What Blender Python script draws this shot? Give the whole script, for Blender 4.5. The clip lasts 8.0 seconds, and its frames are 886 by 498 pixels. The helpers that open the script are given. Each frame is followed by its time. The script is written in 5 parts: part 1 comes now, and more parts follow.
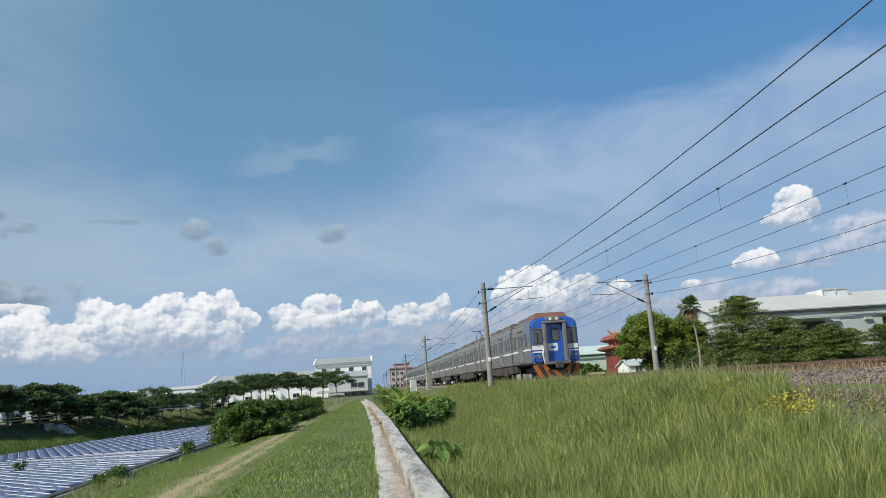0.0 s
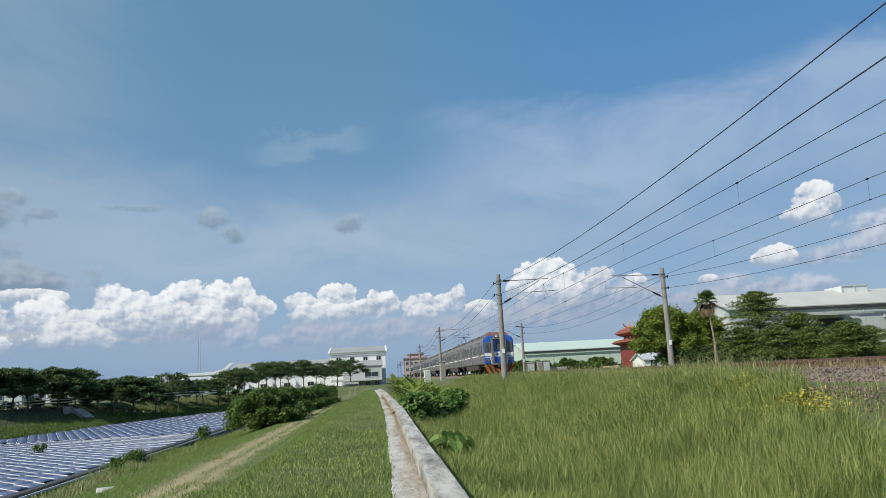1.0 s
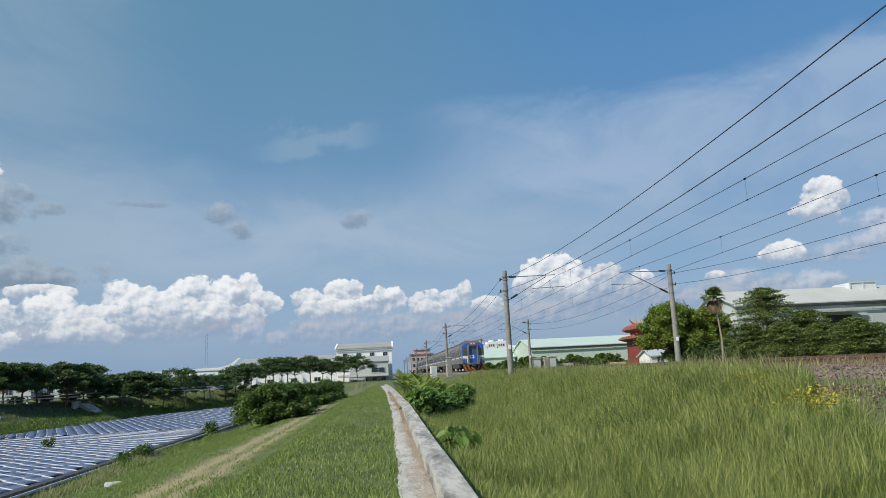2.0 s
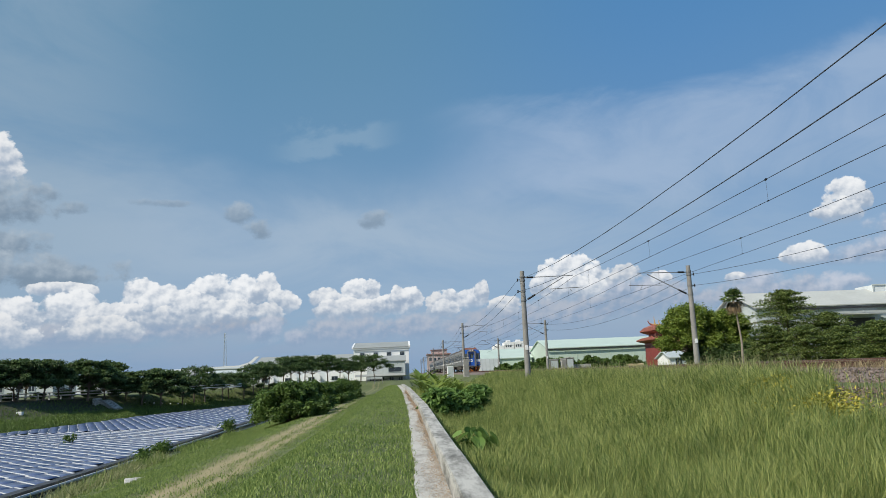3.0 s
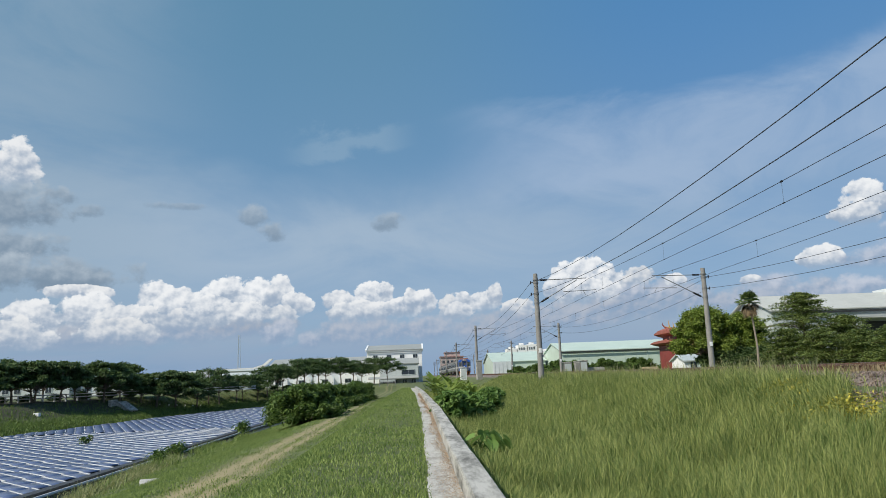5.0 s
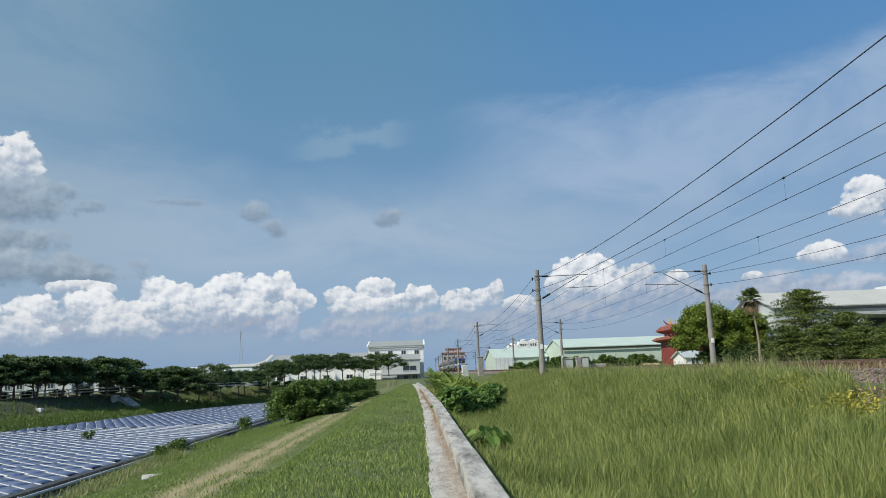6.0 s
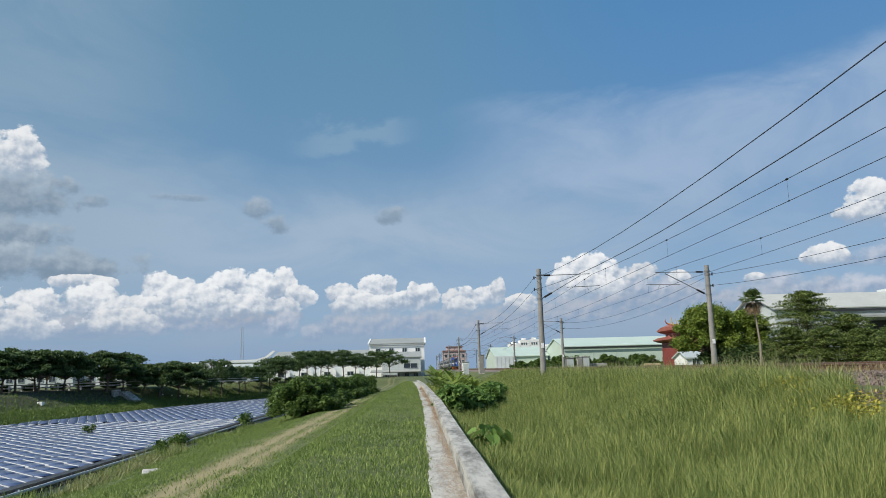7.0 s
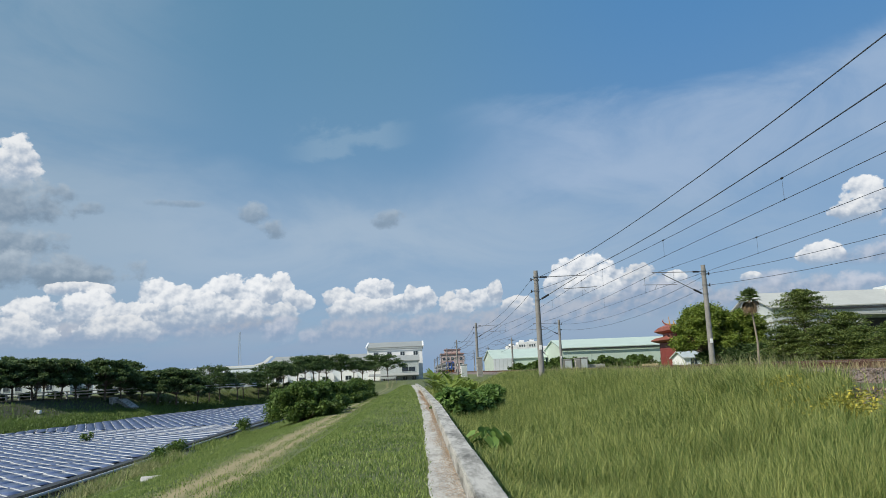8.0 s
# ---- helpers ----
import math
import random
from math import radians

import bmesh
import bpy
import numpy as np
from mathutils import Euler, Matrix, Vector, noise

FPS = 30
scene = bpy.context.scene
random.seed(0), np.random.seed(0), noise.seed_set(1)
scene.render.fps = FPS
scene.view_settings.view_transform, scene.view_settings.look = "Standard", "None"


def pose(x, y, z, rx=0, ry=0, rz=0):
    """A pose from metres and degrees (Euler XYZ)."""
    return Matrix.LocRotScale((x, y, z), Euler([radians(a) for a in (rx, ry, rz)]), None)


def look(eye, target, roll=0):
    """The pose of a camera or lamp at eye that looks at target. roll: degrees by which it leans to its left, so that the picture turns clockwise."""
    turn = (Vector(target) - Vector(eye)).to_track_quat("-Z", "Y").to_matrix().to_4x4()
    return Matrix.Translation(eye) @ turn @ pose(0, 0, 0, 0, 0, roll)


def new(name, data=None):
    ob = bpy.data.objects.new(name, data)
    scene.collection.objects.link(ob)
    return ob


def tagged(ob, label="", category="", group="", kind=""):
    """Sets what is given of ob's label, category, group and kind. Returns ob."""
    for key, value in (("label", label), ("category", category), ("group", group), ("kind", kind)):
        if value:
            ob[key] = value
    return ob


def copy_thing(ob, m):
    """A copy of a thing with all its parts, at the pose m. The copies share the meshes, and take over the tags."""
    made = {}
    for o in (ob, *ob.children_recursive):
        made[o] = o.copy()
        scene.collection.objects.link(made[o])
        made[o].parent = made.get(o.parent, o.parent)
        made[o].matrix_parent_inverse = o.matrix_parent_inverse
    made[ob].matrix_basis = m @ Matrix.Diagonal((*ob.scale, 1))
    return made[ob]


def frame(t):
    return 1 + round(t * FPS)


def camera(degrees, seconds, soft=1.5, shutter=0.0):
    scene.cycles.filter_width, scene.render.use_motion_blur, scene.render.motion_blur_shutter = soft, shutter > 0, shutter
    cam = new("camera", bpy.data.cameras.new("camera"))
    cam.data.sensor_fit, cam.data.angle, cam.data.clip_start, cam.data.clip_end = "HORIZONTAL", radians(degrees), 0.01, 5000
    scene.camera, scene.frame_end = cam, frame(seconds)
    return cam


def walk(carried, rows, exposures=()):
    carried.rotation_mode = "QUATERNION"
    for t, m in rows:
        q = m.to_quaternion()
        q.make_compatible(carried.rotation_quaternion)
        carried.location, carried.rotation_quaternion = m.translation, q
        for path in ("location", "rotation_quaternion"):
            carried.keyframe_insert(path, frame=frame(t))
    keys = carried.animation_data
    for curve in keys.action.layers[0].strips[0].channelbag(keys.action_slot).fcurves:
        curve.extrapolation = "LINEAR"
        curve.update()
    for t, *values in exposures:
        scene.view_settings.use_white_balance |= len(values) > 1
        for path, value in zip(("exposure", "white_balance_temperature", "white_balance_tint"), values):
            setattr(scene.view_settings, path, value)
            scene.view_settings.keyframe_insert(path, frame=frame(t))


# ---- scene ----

# ---------------------------------------------------------------- camera
EYE = 1.5                     # eye height over the concrete path
PATH = [
    (0.0, pose(0, 0, EYE, 100.52, 3.93, -5.89)),
    (0.5, pose(0, 0, EYE, 99.68, 3.58, -5.16)),
    (1.0, pose(0, 0, EYE, 99.87, 2.97, -4.81)),
    (2.5, pose(0, 0, EYE, 99.49, 2.76, -3.77)),
    (3.0, pose(0, 0, EYE, 99.64, 2.35, -3.00)),
    (3.5, pose(0, 0, EYE, 99.94, 1.96, -2.93)),
    (4.0, pose(0, 0, EYE, 99.73, 2.39, -2.82)),
    (4.5, pose(0, 0, EYE, 99.89, 2.41, -2.20)),
    (6.0, pose(0, 0, EYE, 99.59, 2.11, -1.86)),
    (6.5, pose(0, 0, EYE, 99.26, 2.30, -1.40)),
    (7.0, pose(0, 0, EYE, 99.43, 1.51, -1.80)),
    (7.5, pose(0, 0, EYE, 99.43, 2.52, -1.24)),
    (8.0, pose(0, 0, EYE, 99.66, 2.25, -1.94)),
]
cam = camera(63.0, 8.0, soft=0.7)
walk(cam, PATH, exposures=[(0.0, .10), (1.0, .05), (3.0, 0.0), (8.0, 0.0)])

# ---------------------------------------------------------------- sky, sun
SUN_AZ, SUN_EL = -122.0, 43.0     # degrees clockwise from ahead (+y); height


def build_world():
    w = bpy.data.worlds.new("sky")
    scene.world = w
    w.use_nodes = True
    nt = w.node_tree
    nt.nodes.clear()
    L = nt.links.new

    def put(sock, v):
        if isinstance(v, (int, float)):
            sock.default_value = v
        elif isinstance(v, tuple):
            sock.default_value = v
        else:
            L(v, sock)

    def m(op, a, b=0.0, c=0.0, clamp=False):
        n = nt.nodes.new("ShaderNodeMath")
        n.operation, n.use_clamp = op, clamp
        put(n.inputs[0], a), put(n.inputs[1], b), put(n.inputs[2], c)
        return n.outputs[0]

    def ramp(v, lo, hi, a=0.0, b=1.0, smooth=True):
        n = nt.nodes.new("ShaderNodeMapRange")
        n.interpolation_type = "SMOOTHSTEP" if smooth else "LINEAR"
        put(n.inputs[0], v), put(n.inputs[1], lo), put(n.inputs[2], hi), put(n.inputs[3], a), put(n.inputs[4], b)
        return n.outputs[0]

    def mix(f, a, b):
        n = nt.nodes.new("ShaderNodeMix")
        n.data_type = "RGBA"
        put(n.inputs[0], f), put(n.inputs[6], a), put(n.inputs[7], b)
        return n.outputs[2]

    def tex(vec, scale, detail=6.0, rough=0.55, distort=0.0):
        n = nt.nodes.new("ShaderNodeTexNoise")
        L(vec, n.inputs["Vector"])
        n.inputs["Scale"].default_value, n.inputs["Detail"].default_value = scale, detail
        n.inputs["Roughness"].default_value, n.inputs["Distortion"].default_value = rough, distort
        return n.outputs[0]

    tc = nt.nodes.new("ShaderNodeTexCoord")
    sep = nt.nodes.new("ShaderNodeSeparateXYZ")
    L(tc.outputs["Generated"], sep.inputs[0])
    x, y, z = sep.outputs
    az = m("MULTIPLY", m("ARCTAN2", x, y), 57.29578)
    el = m("MULTIPLY", m("ARCSINE", z), 57.29578)

    def plane(sx, sy, ox=0.0, oy=0.0):
        n = nt.nodes.new("ShaderNodeCombineXYZ")
        put(n.inputs[0], m("MULTIPLY_ADD", az, sx, ox)), put(n.inputs[1], m("MULTIPLY_ADD", el, sy, oy))
        return n.outputs[0]

    sky = nt.nodes.new("ShaderNodeTexSky")
    sky.sky_type, sky.sun_disc = "NISHITA", False
    sky.sun_elevation, sky.sun_rotation = radians(SUN_EL), radians(SUN_AZ)
    sky.air_density, sky.dust_density, sky.ozone_density = 1.0, 0.6, 1.4
    k = 1 / SKY

    def c(r, g, b):
        return (r * k, g * k, b * k, 1)

    # clear air, then high thin veils in long soft bands
    base = mix(SKY_MIX, sky.outputs[0], mix(ramp(el, 0, 30), c(.18, .33, .555), mix(ramp(az, -6, 24), c(.115, .285, .445), c(.075, .255, .53))))
    n1 = tex(plane(.035, .10), 1.0, 5, .55, .6)
    n2 = tex(plane(.055, .12, 3.1, 7.7), 1.0, 6, .6, .9)
    low_veil = m("MULTIPLY", ramp(m("ADD", el, m("MULTIPLY", m("SUBTRACT", n1, .5), 12)), 17.5, 11.5), ramp(el, 3, 10, .35, 1))
    low_veil = m("MULTIPLY", low_veil, ramp(n2, .30, .62, .45, .95))
    col = mix(m("MULTIPLY", low_veil, ramp(az, 6, 26, .72, .46)), base, c(.42, .52, .63))
    left_veil = m("MULTIPLY", ramp(az, -12, -30), ramp(n2, .25, .6, .25, .8))
    col = mix(m("MULTIPLY", left_veil, .75), col, c(.30, .41, .52))
    up = m("ADD", el, m("MULTIPLY", m("SUBTRACT", n2, .5), 9))
    rise = m("ADD", 20.0, m("MULTIPLY", m("SUBTRACT", az, 20.0), .05))
    cir = m("MULTIPLY", ramp(m("SUBTRACT", up, rise), 1.4, -1.6), ramp(m("ADD", az, m("MULTIPLY", m("SUBTRACT", n1, .5), 22)), 1.0, 13.0))
    cir = m("MULTIPLY", cir, ramp(up, 11.5, 15.0))
    cir = m("MULTIPLY", cir, ramp(tex(plane(.10, .17, 1.3, 2.2), 1.0, 6, .6, .7), .28, .66, .45, 1))
    col = mix(m("MULTIPLY", cir, .74), col, c(.36, .475, .645))
    band = m("MULTIPLY", ramp(m("ABSOLUTE", m("SUBTRACT", up, 18.0)), 1.4, .3), ramp(m("ABSOLUTE", m("ADD", az, 5.0)), 6, 2))
    col = mix(m("MULTIPLY", band, .35), col, c(.33, .46, .58))

    # dull layered cloud low down
    lay = m("MULTIPLY", ramp(el, 6.5, 3.0), ramp(tex(plane(.16, .55, 4, 1), 1.0, 6, .6, .6), .30, .62))
    col = mix(m("MULTIPLY", lay, .62), col, c(.34, .42, .535))
    # heaped clouds: azimuth, height of the middle, half width, half height, tone (1 white, 0 grey)
    puff = tex(plane(1, 1.15), .42, 9, .62)

    def cells(scale, ox, oy, detail):
        n = nt.nodes.new("ShaderNodeTexVoronoi")
        n.feature, n.distance = "SMOOTH_F1", "EUCLIDEAN"
        L(plane(1, 1.12, ox, oy), n.inputs["Vector"])
        n.inputs["Scale"].default_value, n.inputs["Detail"].default_value = scale, detail
        n.inputs["Roughness"].default_value, n.inputs["Lacunarity"].default_value = .55, 2.3
        n.inputs["Smoothness"].default_value = .25
        return n.outputs["Distance"]
    bulge = cells(.75, .3, .7, 2.0)
    lump = m("ADD", m("MULTIPLY", m("SUBTRACT", puff, .5), 3.0), m("MULTIPLY", m("SUBTRACT", .80, bulge), .75))
    # billows lit from the upper left: compare the bulge with itself a little towards the light
    lit = m("SUBTRACT", cells(.75, .10, .98, 2.0), bulge)
    fine = tex(plane(1, 1.2, 9, 4), 1.6, 7, .62)
    roll = m("SUBTRACT", tex(plane(1, 1.15), .55, 4, .5), tex(plane(1, 1.15, -.28, .45), .55, 4, .5))
    relief = m("ADD", m("MULTIPLY", lit, .8), m("MULTIPLY", m("SUBTRACT", fine, .5), .7))
    relief = m("ADD", relief, m("MULTIPLY", roll, 2.6))
    for a, e, hw, hh, tone in CLOUD_ROWS:
        white = tone > .5
        u = m("MULTIPLY", m("SUBTRACT", az, a), 1 / hw)
        v = m("MULTIPLY", m("SUBTRACT", el, e), 1 / hh)
        vv = m("ADD", m("MAXIMUM", v, 0), m("MULTIPLY", m("MINIMUM", v, 0), 1.15))
        body = m("SUBTRACT", 1.0, m("ADD", m("MULTIPLY", u, u), m("MULTIPLY", vv, vv)))
        if white:
            body = m("ADD", m("ADD", body, .30), m("MULTIPLY", lump, .95))
            heap = tone > .85
            cover = m("MULTIPLY", ramp(body, *((-.02, .30) if heap else (-.2, .9))), ramp(v, -1.0, -.05, .10, 1.0 if heap else .85))
            light = ramp(m("ADD", m("MULTIPLY", v, .75), relief), -.72, 1.0)
            if heap:
                shade = mix(light, c(.33, .415, .535), c(.88 * tone, .90 * tone, .92 * tone))
            else:
                shade = mix(light, c(.27, .365, .51), c(.70 * tone, .755 * tone, .87 * tone))
        else:
            body = m("ADD", body, m("ADD", m("MULTIPLY", m("SUBTRACT", puff, .5), 3.4), m("MULTIPLY", lump, .35)))
            body = m("ADD", body, .3 if tone > .4 else .05)
            cover = m("MULTIPLY", ramp(body, -.1, 1.0), min(1.0, .45 + 1.2 * tone))
            light = ramp(m("ADD", m("MULTIPLY", v, .75), m("MULTIPLY", relief, .55)), -.5, 1.1)
            shade = mix(light, c(.21, .29, .385), c(.43, .51, .59))
        col = mix(cover, col, shade)
    # haze low over the land, and dull ground light below the horizon
    col = mix(ramp(el, 4.5, 0, 0, .55), col, c(.20, .32, .52))
    col = mix(ramp(el, -.5, -4), col, c(.10, .12, .09))
    bg = nt.nodes.new("ShaderNodeBackground")
    L(col, bg.inputs[0])
    bg.inputs[1].default_value = SKY
    out = nt.nodes.new("ShaderNodeOutputWorld")
    L(bg.outputs[0], out.inputs[0])


SKY = 0.1
SKY_MIX = 0.75
CLOUD_ROWS = [
    # dull heaps low behind
    (-25.0, 3.6, 6.0, 1.3, .66), (-18.0, 4.0, 5.0, 1.4, .70), (-13.0, 4.1, 4.0, .9, .58), (-4.0, 3.4, 4.2, 1.3, .68), (1.5, 3.4, 3.2, 1.3, .68), (6.5, 3.2, 3.6, 1.6, .64),
    (12.0, 4.0, 5.0, 1.5, .66), (19.0, 4.6, 5.0, 1.8, .66), (27.0, 4.4, 6.0, 1.5, .68), (-10.5, 3.5, 1.3, 1.2, .78), (-8.4, 3.0, .9, .9, .74),
    # grey cloud with a white head
    (-29.6, 15.0, 2.0, 2.0, .93), (-30.0, 12.5, 4.4, 2.0, .49), (-31.0, 9.9, 5.6, 1.4, .42), (-27.5, 8.0, 6.0, 1.3, .46), (-23.5, 7.7, 2.6, .6, .36),
    (-25.9, 13.4, 1.3, .8, .34), (-24.2, 12.6, 1.2, .6, .32), (-12.4, 12.6, 1.3, .9, .26), (-11.0, 11.4, 1.2, .9, .30), (-1.8, 12.1, 1.6, .9, .26), (-18.0, 13.2, 2.2, .35, .12),
    # heaped clouds along the skyline
    (-31.0, 4.4, 1.7, 1.9, .90), (-27.4, 4.7, 1.9, 1.6, .95), (-28.2, 3.7, 2.2, 1.2, .90), (-24.6, 6.7, 2.3, .55, .92), (-24.0, 5.2, 2.2, 1.4, .97), (-22.4, 4.6, 1.8, 1.2, .93),
    (-19.4, 6.3, 1.5, 1.3, .98), (-17.8, 5.6, 1.8, 1.5, .97), (-20.6, 4.9, 1.7, 1.0, .93), (-22.0, 3.9, 2.6, 1.0, .88), (-17.0, 4.7, 2.6, 1.0, .90), (-14.4, 6.4, 1.9, 1.5, 1.0), (-12.4, 6.1, 1.7, 1.7, 1.0), (-15.6, 5.4, 1.9, 1.2, .97), (-13.4, 5.1, 2.4, 1.0, .95),
    (-10.5, 6.6, .9, 1.4, .96), (-9.2, 5.7, 1.2, 1.0, .95), (-10.6, 5.1, 1.5, .7, .90),
    (-5.9, 5.9, 1.4, .9, .94), (-3.2, 6.2, 1.7, 1.1, .98), (-2.3, 6.7, .7, .8, .98), (-4.3, 5.1, 2.6, .9, .93), (-1.0, 5.3, 1.4, 1.0, .95), (.6, 5.6, 1.2, 1.1, .97), (-.3, 5.9, .7, .9, .95), (2.6, 5.2, .9, 1.0, .86),
    (4.0, 5.4, 1.1, .9, .96), (5.6, 5.6, 1.2, 1.0, .96), (6.3, 6.2, .6, 1.0, .92), (3.4, 4.9, 1.2, .8, .92), (8.2, 4.9, 1.3, .8, .88),
    (13.4, 6.9, 2.3, 1.6, 1.0), (11.6, 6.3, 1.6, 1.3, 1.0), (15.2, 6.7, 1.5, 1.2, 1.0), (13.6, 5.9, 2.6, 1.1, .97), (17.4, 6.7, 1.3, 1.0, .86), (18.0, 5.6, 2.0, .9, .78), (20.2, 6.3, .7, .6, .94),
    (33.2, 10.6, 1.4, 1.4, .98), (32.6, 9.9, 1.4, 1.0, .96), (30.2, 7.1, 1.4, 1.0, .96), (33.6, 6.7, 2.2, .8, .80), (36.8, 8.4, 2.4, 1.1, .84), (36.4, 7.3, 3.0, 1.0, .80), (27.0, 5.6, 1.9, .8, .80), (25.4, 5.9, .8, .5, .92), (32.0, 4.9, 1.8, .8, .80), (29.0, 4.8, 2.2, .8, .74),
    # and round behind the viewer
    (-50, 7, 12, 4, .9), (60, 6, 12, 4, .9), (120, 8, 16, 5, .9), (170, 6, 14, 4, .9), (-110, 6, 10, 3, .9),
]
build_world()

sun = new("sun", bpy.data.lights.new("sun", "SUN"))
sun.data.energy, sun.data.angle, sun.data.color = 5.0, radians(0.6), (1.0, .93, .80)
_a, _e = radians(SUN_AZ), radians(SUN_EL)
sun.matrix_world = look((math.sin(_a) * math.cos(_e) * 100, math.cos(_a) * math.cos(_e) * 100, math.sin(_e) * 100), (0, 0, 0))

# ---------------------------------------------------------------- materials
def mat(name, a, b=None, rough=.8, metal=0.0, scale=3.0, fine=40.0, bump=.2, island=0.0, spec=.5, coat=0.0, per_object=0.0, lo=.45, hi=1.0, grain=(1, 1, 1)):
    """A surface of two tones: broad stains, fine grain, and relief."""
    b = b or tuple(v * .75 for v in a)
    ma = bpy.data.materials.new(name)
    ma.use_nodes = True
    nt = ma.node_tree
    bs = nt.nodes["Principled BSDF"]
    L = nt.links.new
    geo = nt.nodes.new("ShaderNodeNewGeometry")
    tc = nt.nodes.new("ShaderNodeTexCoord")
    vec = tc.outputs["Object"]
    if grain != (1, 1, 1):
        st = nt.nodes.new("ShaderNodeVectorMath")
        st.operation = "MULTIPLY"
        L(vec, st.inputs[0])
        st.inputs[1].default_value = grain
        vec = st.outputs[0]
    n1, n2 = nt.nodes.new("ShaderNodeTexNoise"), nt.nodes.new("ShaderNodeTexNoise")
    for n, s, d in ((n1, scale, 5), (n2, fine, 4)):
        L(vec, n.inputs["Vector"])
        n.inputs["Scale"].default_value, n.inputs["Detail"].default_value = s, d
        n.inputs["Roughness"].default_value = .62
    add = nt.nodes.new("ShaderNodeMath")
    add.operation = "MULTIPLY_ADD"
    L(n2.outputs[0], add.inputs[0])
    add.inputs[1].default_value = .45
    L(n1.outputs[0], add.inputs[2])
    val = add.outputs[0]
    if island or per_object:
        src = geo.outputs["Random Per Island"]
        if per_object:
            src = nt.nodes.new("ShaderNodeObjectInfo").outputs["Random"]
        ad = nt.nodes.new("ShaderNodeMath")
        ad.operation = "MULTIPLY_ADD"
        sub = nt.nodes.new("ShaderNodeMath")
        sub.operation = "SUBTRACT"
        L(src, sub.inputs[0])
        sub.inputs[1].default_value = .5
        L(sub.outputs[0], ad.inputs[0])
        ad.inputs[1].default_value = island or per_object
        L(val, ad.inputs[2])
        val = ad.outputs[0]
    mr = nt.nodes.new("ShaderNodeMapRange")
    L(val, mr.inputs[0])
    mr.inputs[1].default_value, mr.inputs[2].default_value = lo, hi
    mx = nt.nodes.new("ShaderNodeMix")
    mx.data_type = "RGBA"
    L(mr.outputs[0], mx.inputs[0])
    mx.inputs[6].default_value, mx.inputs[7].default_value = (*b, 1), (*a, 1)
    L(mx.outputs[2], bs.inputs["Base Color"])
    bs.inputs["Roughness"].default_value, bs.inputs["Metallic"].default_value = rough, metal
    bs.inputs["Specular IOR Level"].default_value = spec
    if coat:
        bs.inputs["Coat Weight"].default_value, bs.inputs["Coat Roughness"].default_value = coat, .15
    if bump:
        bp = nt.nodes.new("ShaderNodeBump")
        bp.inputs["Strength"].default_value, bp.inputs["Distance"].default_value = bump, .02
        L(n2.outputs[0], bp.inputs["Height"])
        L(bp.outputs[0], bs.inputs["Normal"])
    return ma


def leaf_mat(name, a, b, island=.9, through_light=.35):
    ma = mat(name, a, b, rough=.55, scale=.5, fine=3, bump=0, island=island, spec=.3)
    nt = ma.node_tree
    bs = nt.nodes["Principled BSDF"]
    tr = nt.nodes.new("ShaderNodeBsdfTranslucent")
    src = bs.inputs["Base Color"].links[0].from_socket
    nt.links.new(src, tr.inputs[0])
    ms = nt.nodes.new("ShaderNodeMixShader")
    ms.inputs[0].default_value = through_light
    out = nt.nodes["Material Output"]
    nt.links.new(bs.outputs[0], ms.inputs[1]), nt.links.new(tr.outputs[0], ms.inputs[2])
    nt.links.new(ms.outputs[0], out.inputs[0])
    return ma


M = {}
M["concrete"] = mat("weathered_concrete", (.44, .43, .40), (.12, .118, .105), .9, scale=3.4, fine=15, bump=.5, lo=.52, hi=.82, grain=(1, .22, 1))
M["concrete_path"] = mat("path_concrete", (.46, .45, .42), (.24, .225, .20), .92, scale=3.0, fine=24, bump=.5, lo=.50, hi=.82, grain=(1, .3, 1))
M["rust_dust"] = mat("orange_dust", (.45, .34, .24), (.33, .245, .17), .95, scale=5, fine=30, bump=.4, island=.4)
M["pole"] = mat("pole_concrete", (.29, .285, .27), (.17, .165, .155), .88, scale=1.5, fine=12, bump=.3)
M["white_paint"] = mat("white_paint", (.80, .81, .81), (.68, .69, .69), .6, scale=.4, fine=6, bump=.1)
M["white_sheet"] = mat("white_sheet_metal", (.66, .70, .72), (.53, .57, .59), .5, scale=.25, fine=2, bump=.05)
M["grey_sheet"] = mat("grey_sheet_metal", (.50, .54, .54), (.37, .41, .41), .5, scale=.25, fine=2, bump=.05)
M["pale_roof"] = mat("pale_roof_sheet", (.33, .345, .335), (.26, .275, .265), .6, scale=.25, fine=2, bump=.05)
M["light_roof"] = mat("light_roof_sheet", (.48, .49, .46), (.39, .40, .375), .6, scale=.25, fine=2, bump=.05)
M["green_sheet"] = mat("pale_green_sheet", (.52, .62, .54), (.42, .51, .44), .5, scale=.3, fine=2, bump=.05)
M["green_roof"] = mat("green_roof_sheet", (.52, .62, .55), (.42, .51, .45), .5, scale=.3, fine=2, bump=.05)
M["dark"] = mat("dark_gap", (.035, .037, .04), (.02, .02, .022), .6, scale=2, fine=9, bump=0)
M["window_glass"] = mat("dark_window_glass", (.03, .04, .05), (.02, .025, .03), .08, scale=1, fine=4, bump=0, spec=.8)
M["black"] = mat("black_insulator", (.02, .02, .022), (.01, .01, .012), .4, scale=4, fine=20, bump=.1)
M["steel"] = mat("galvanised_steel", (.22, .225, .23), (.14, .145, .15), .7, .2, scale=3, fine=20, bump=.1)
M["wire"] = mat("dark_wire", (.06, .07, .09), (.04, .048, .06), .6, .3, scale=3, fine=20, bump=0)
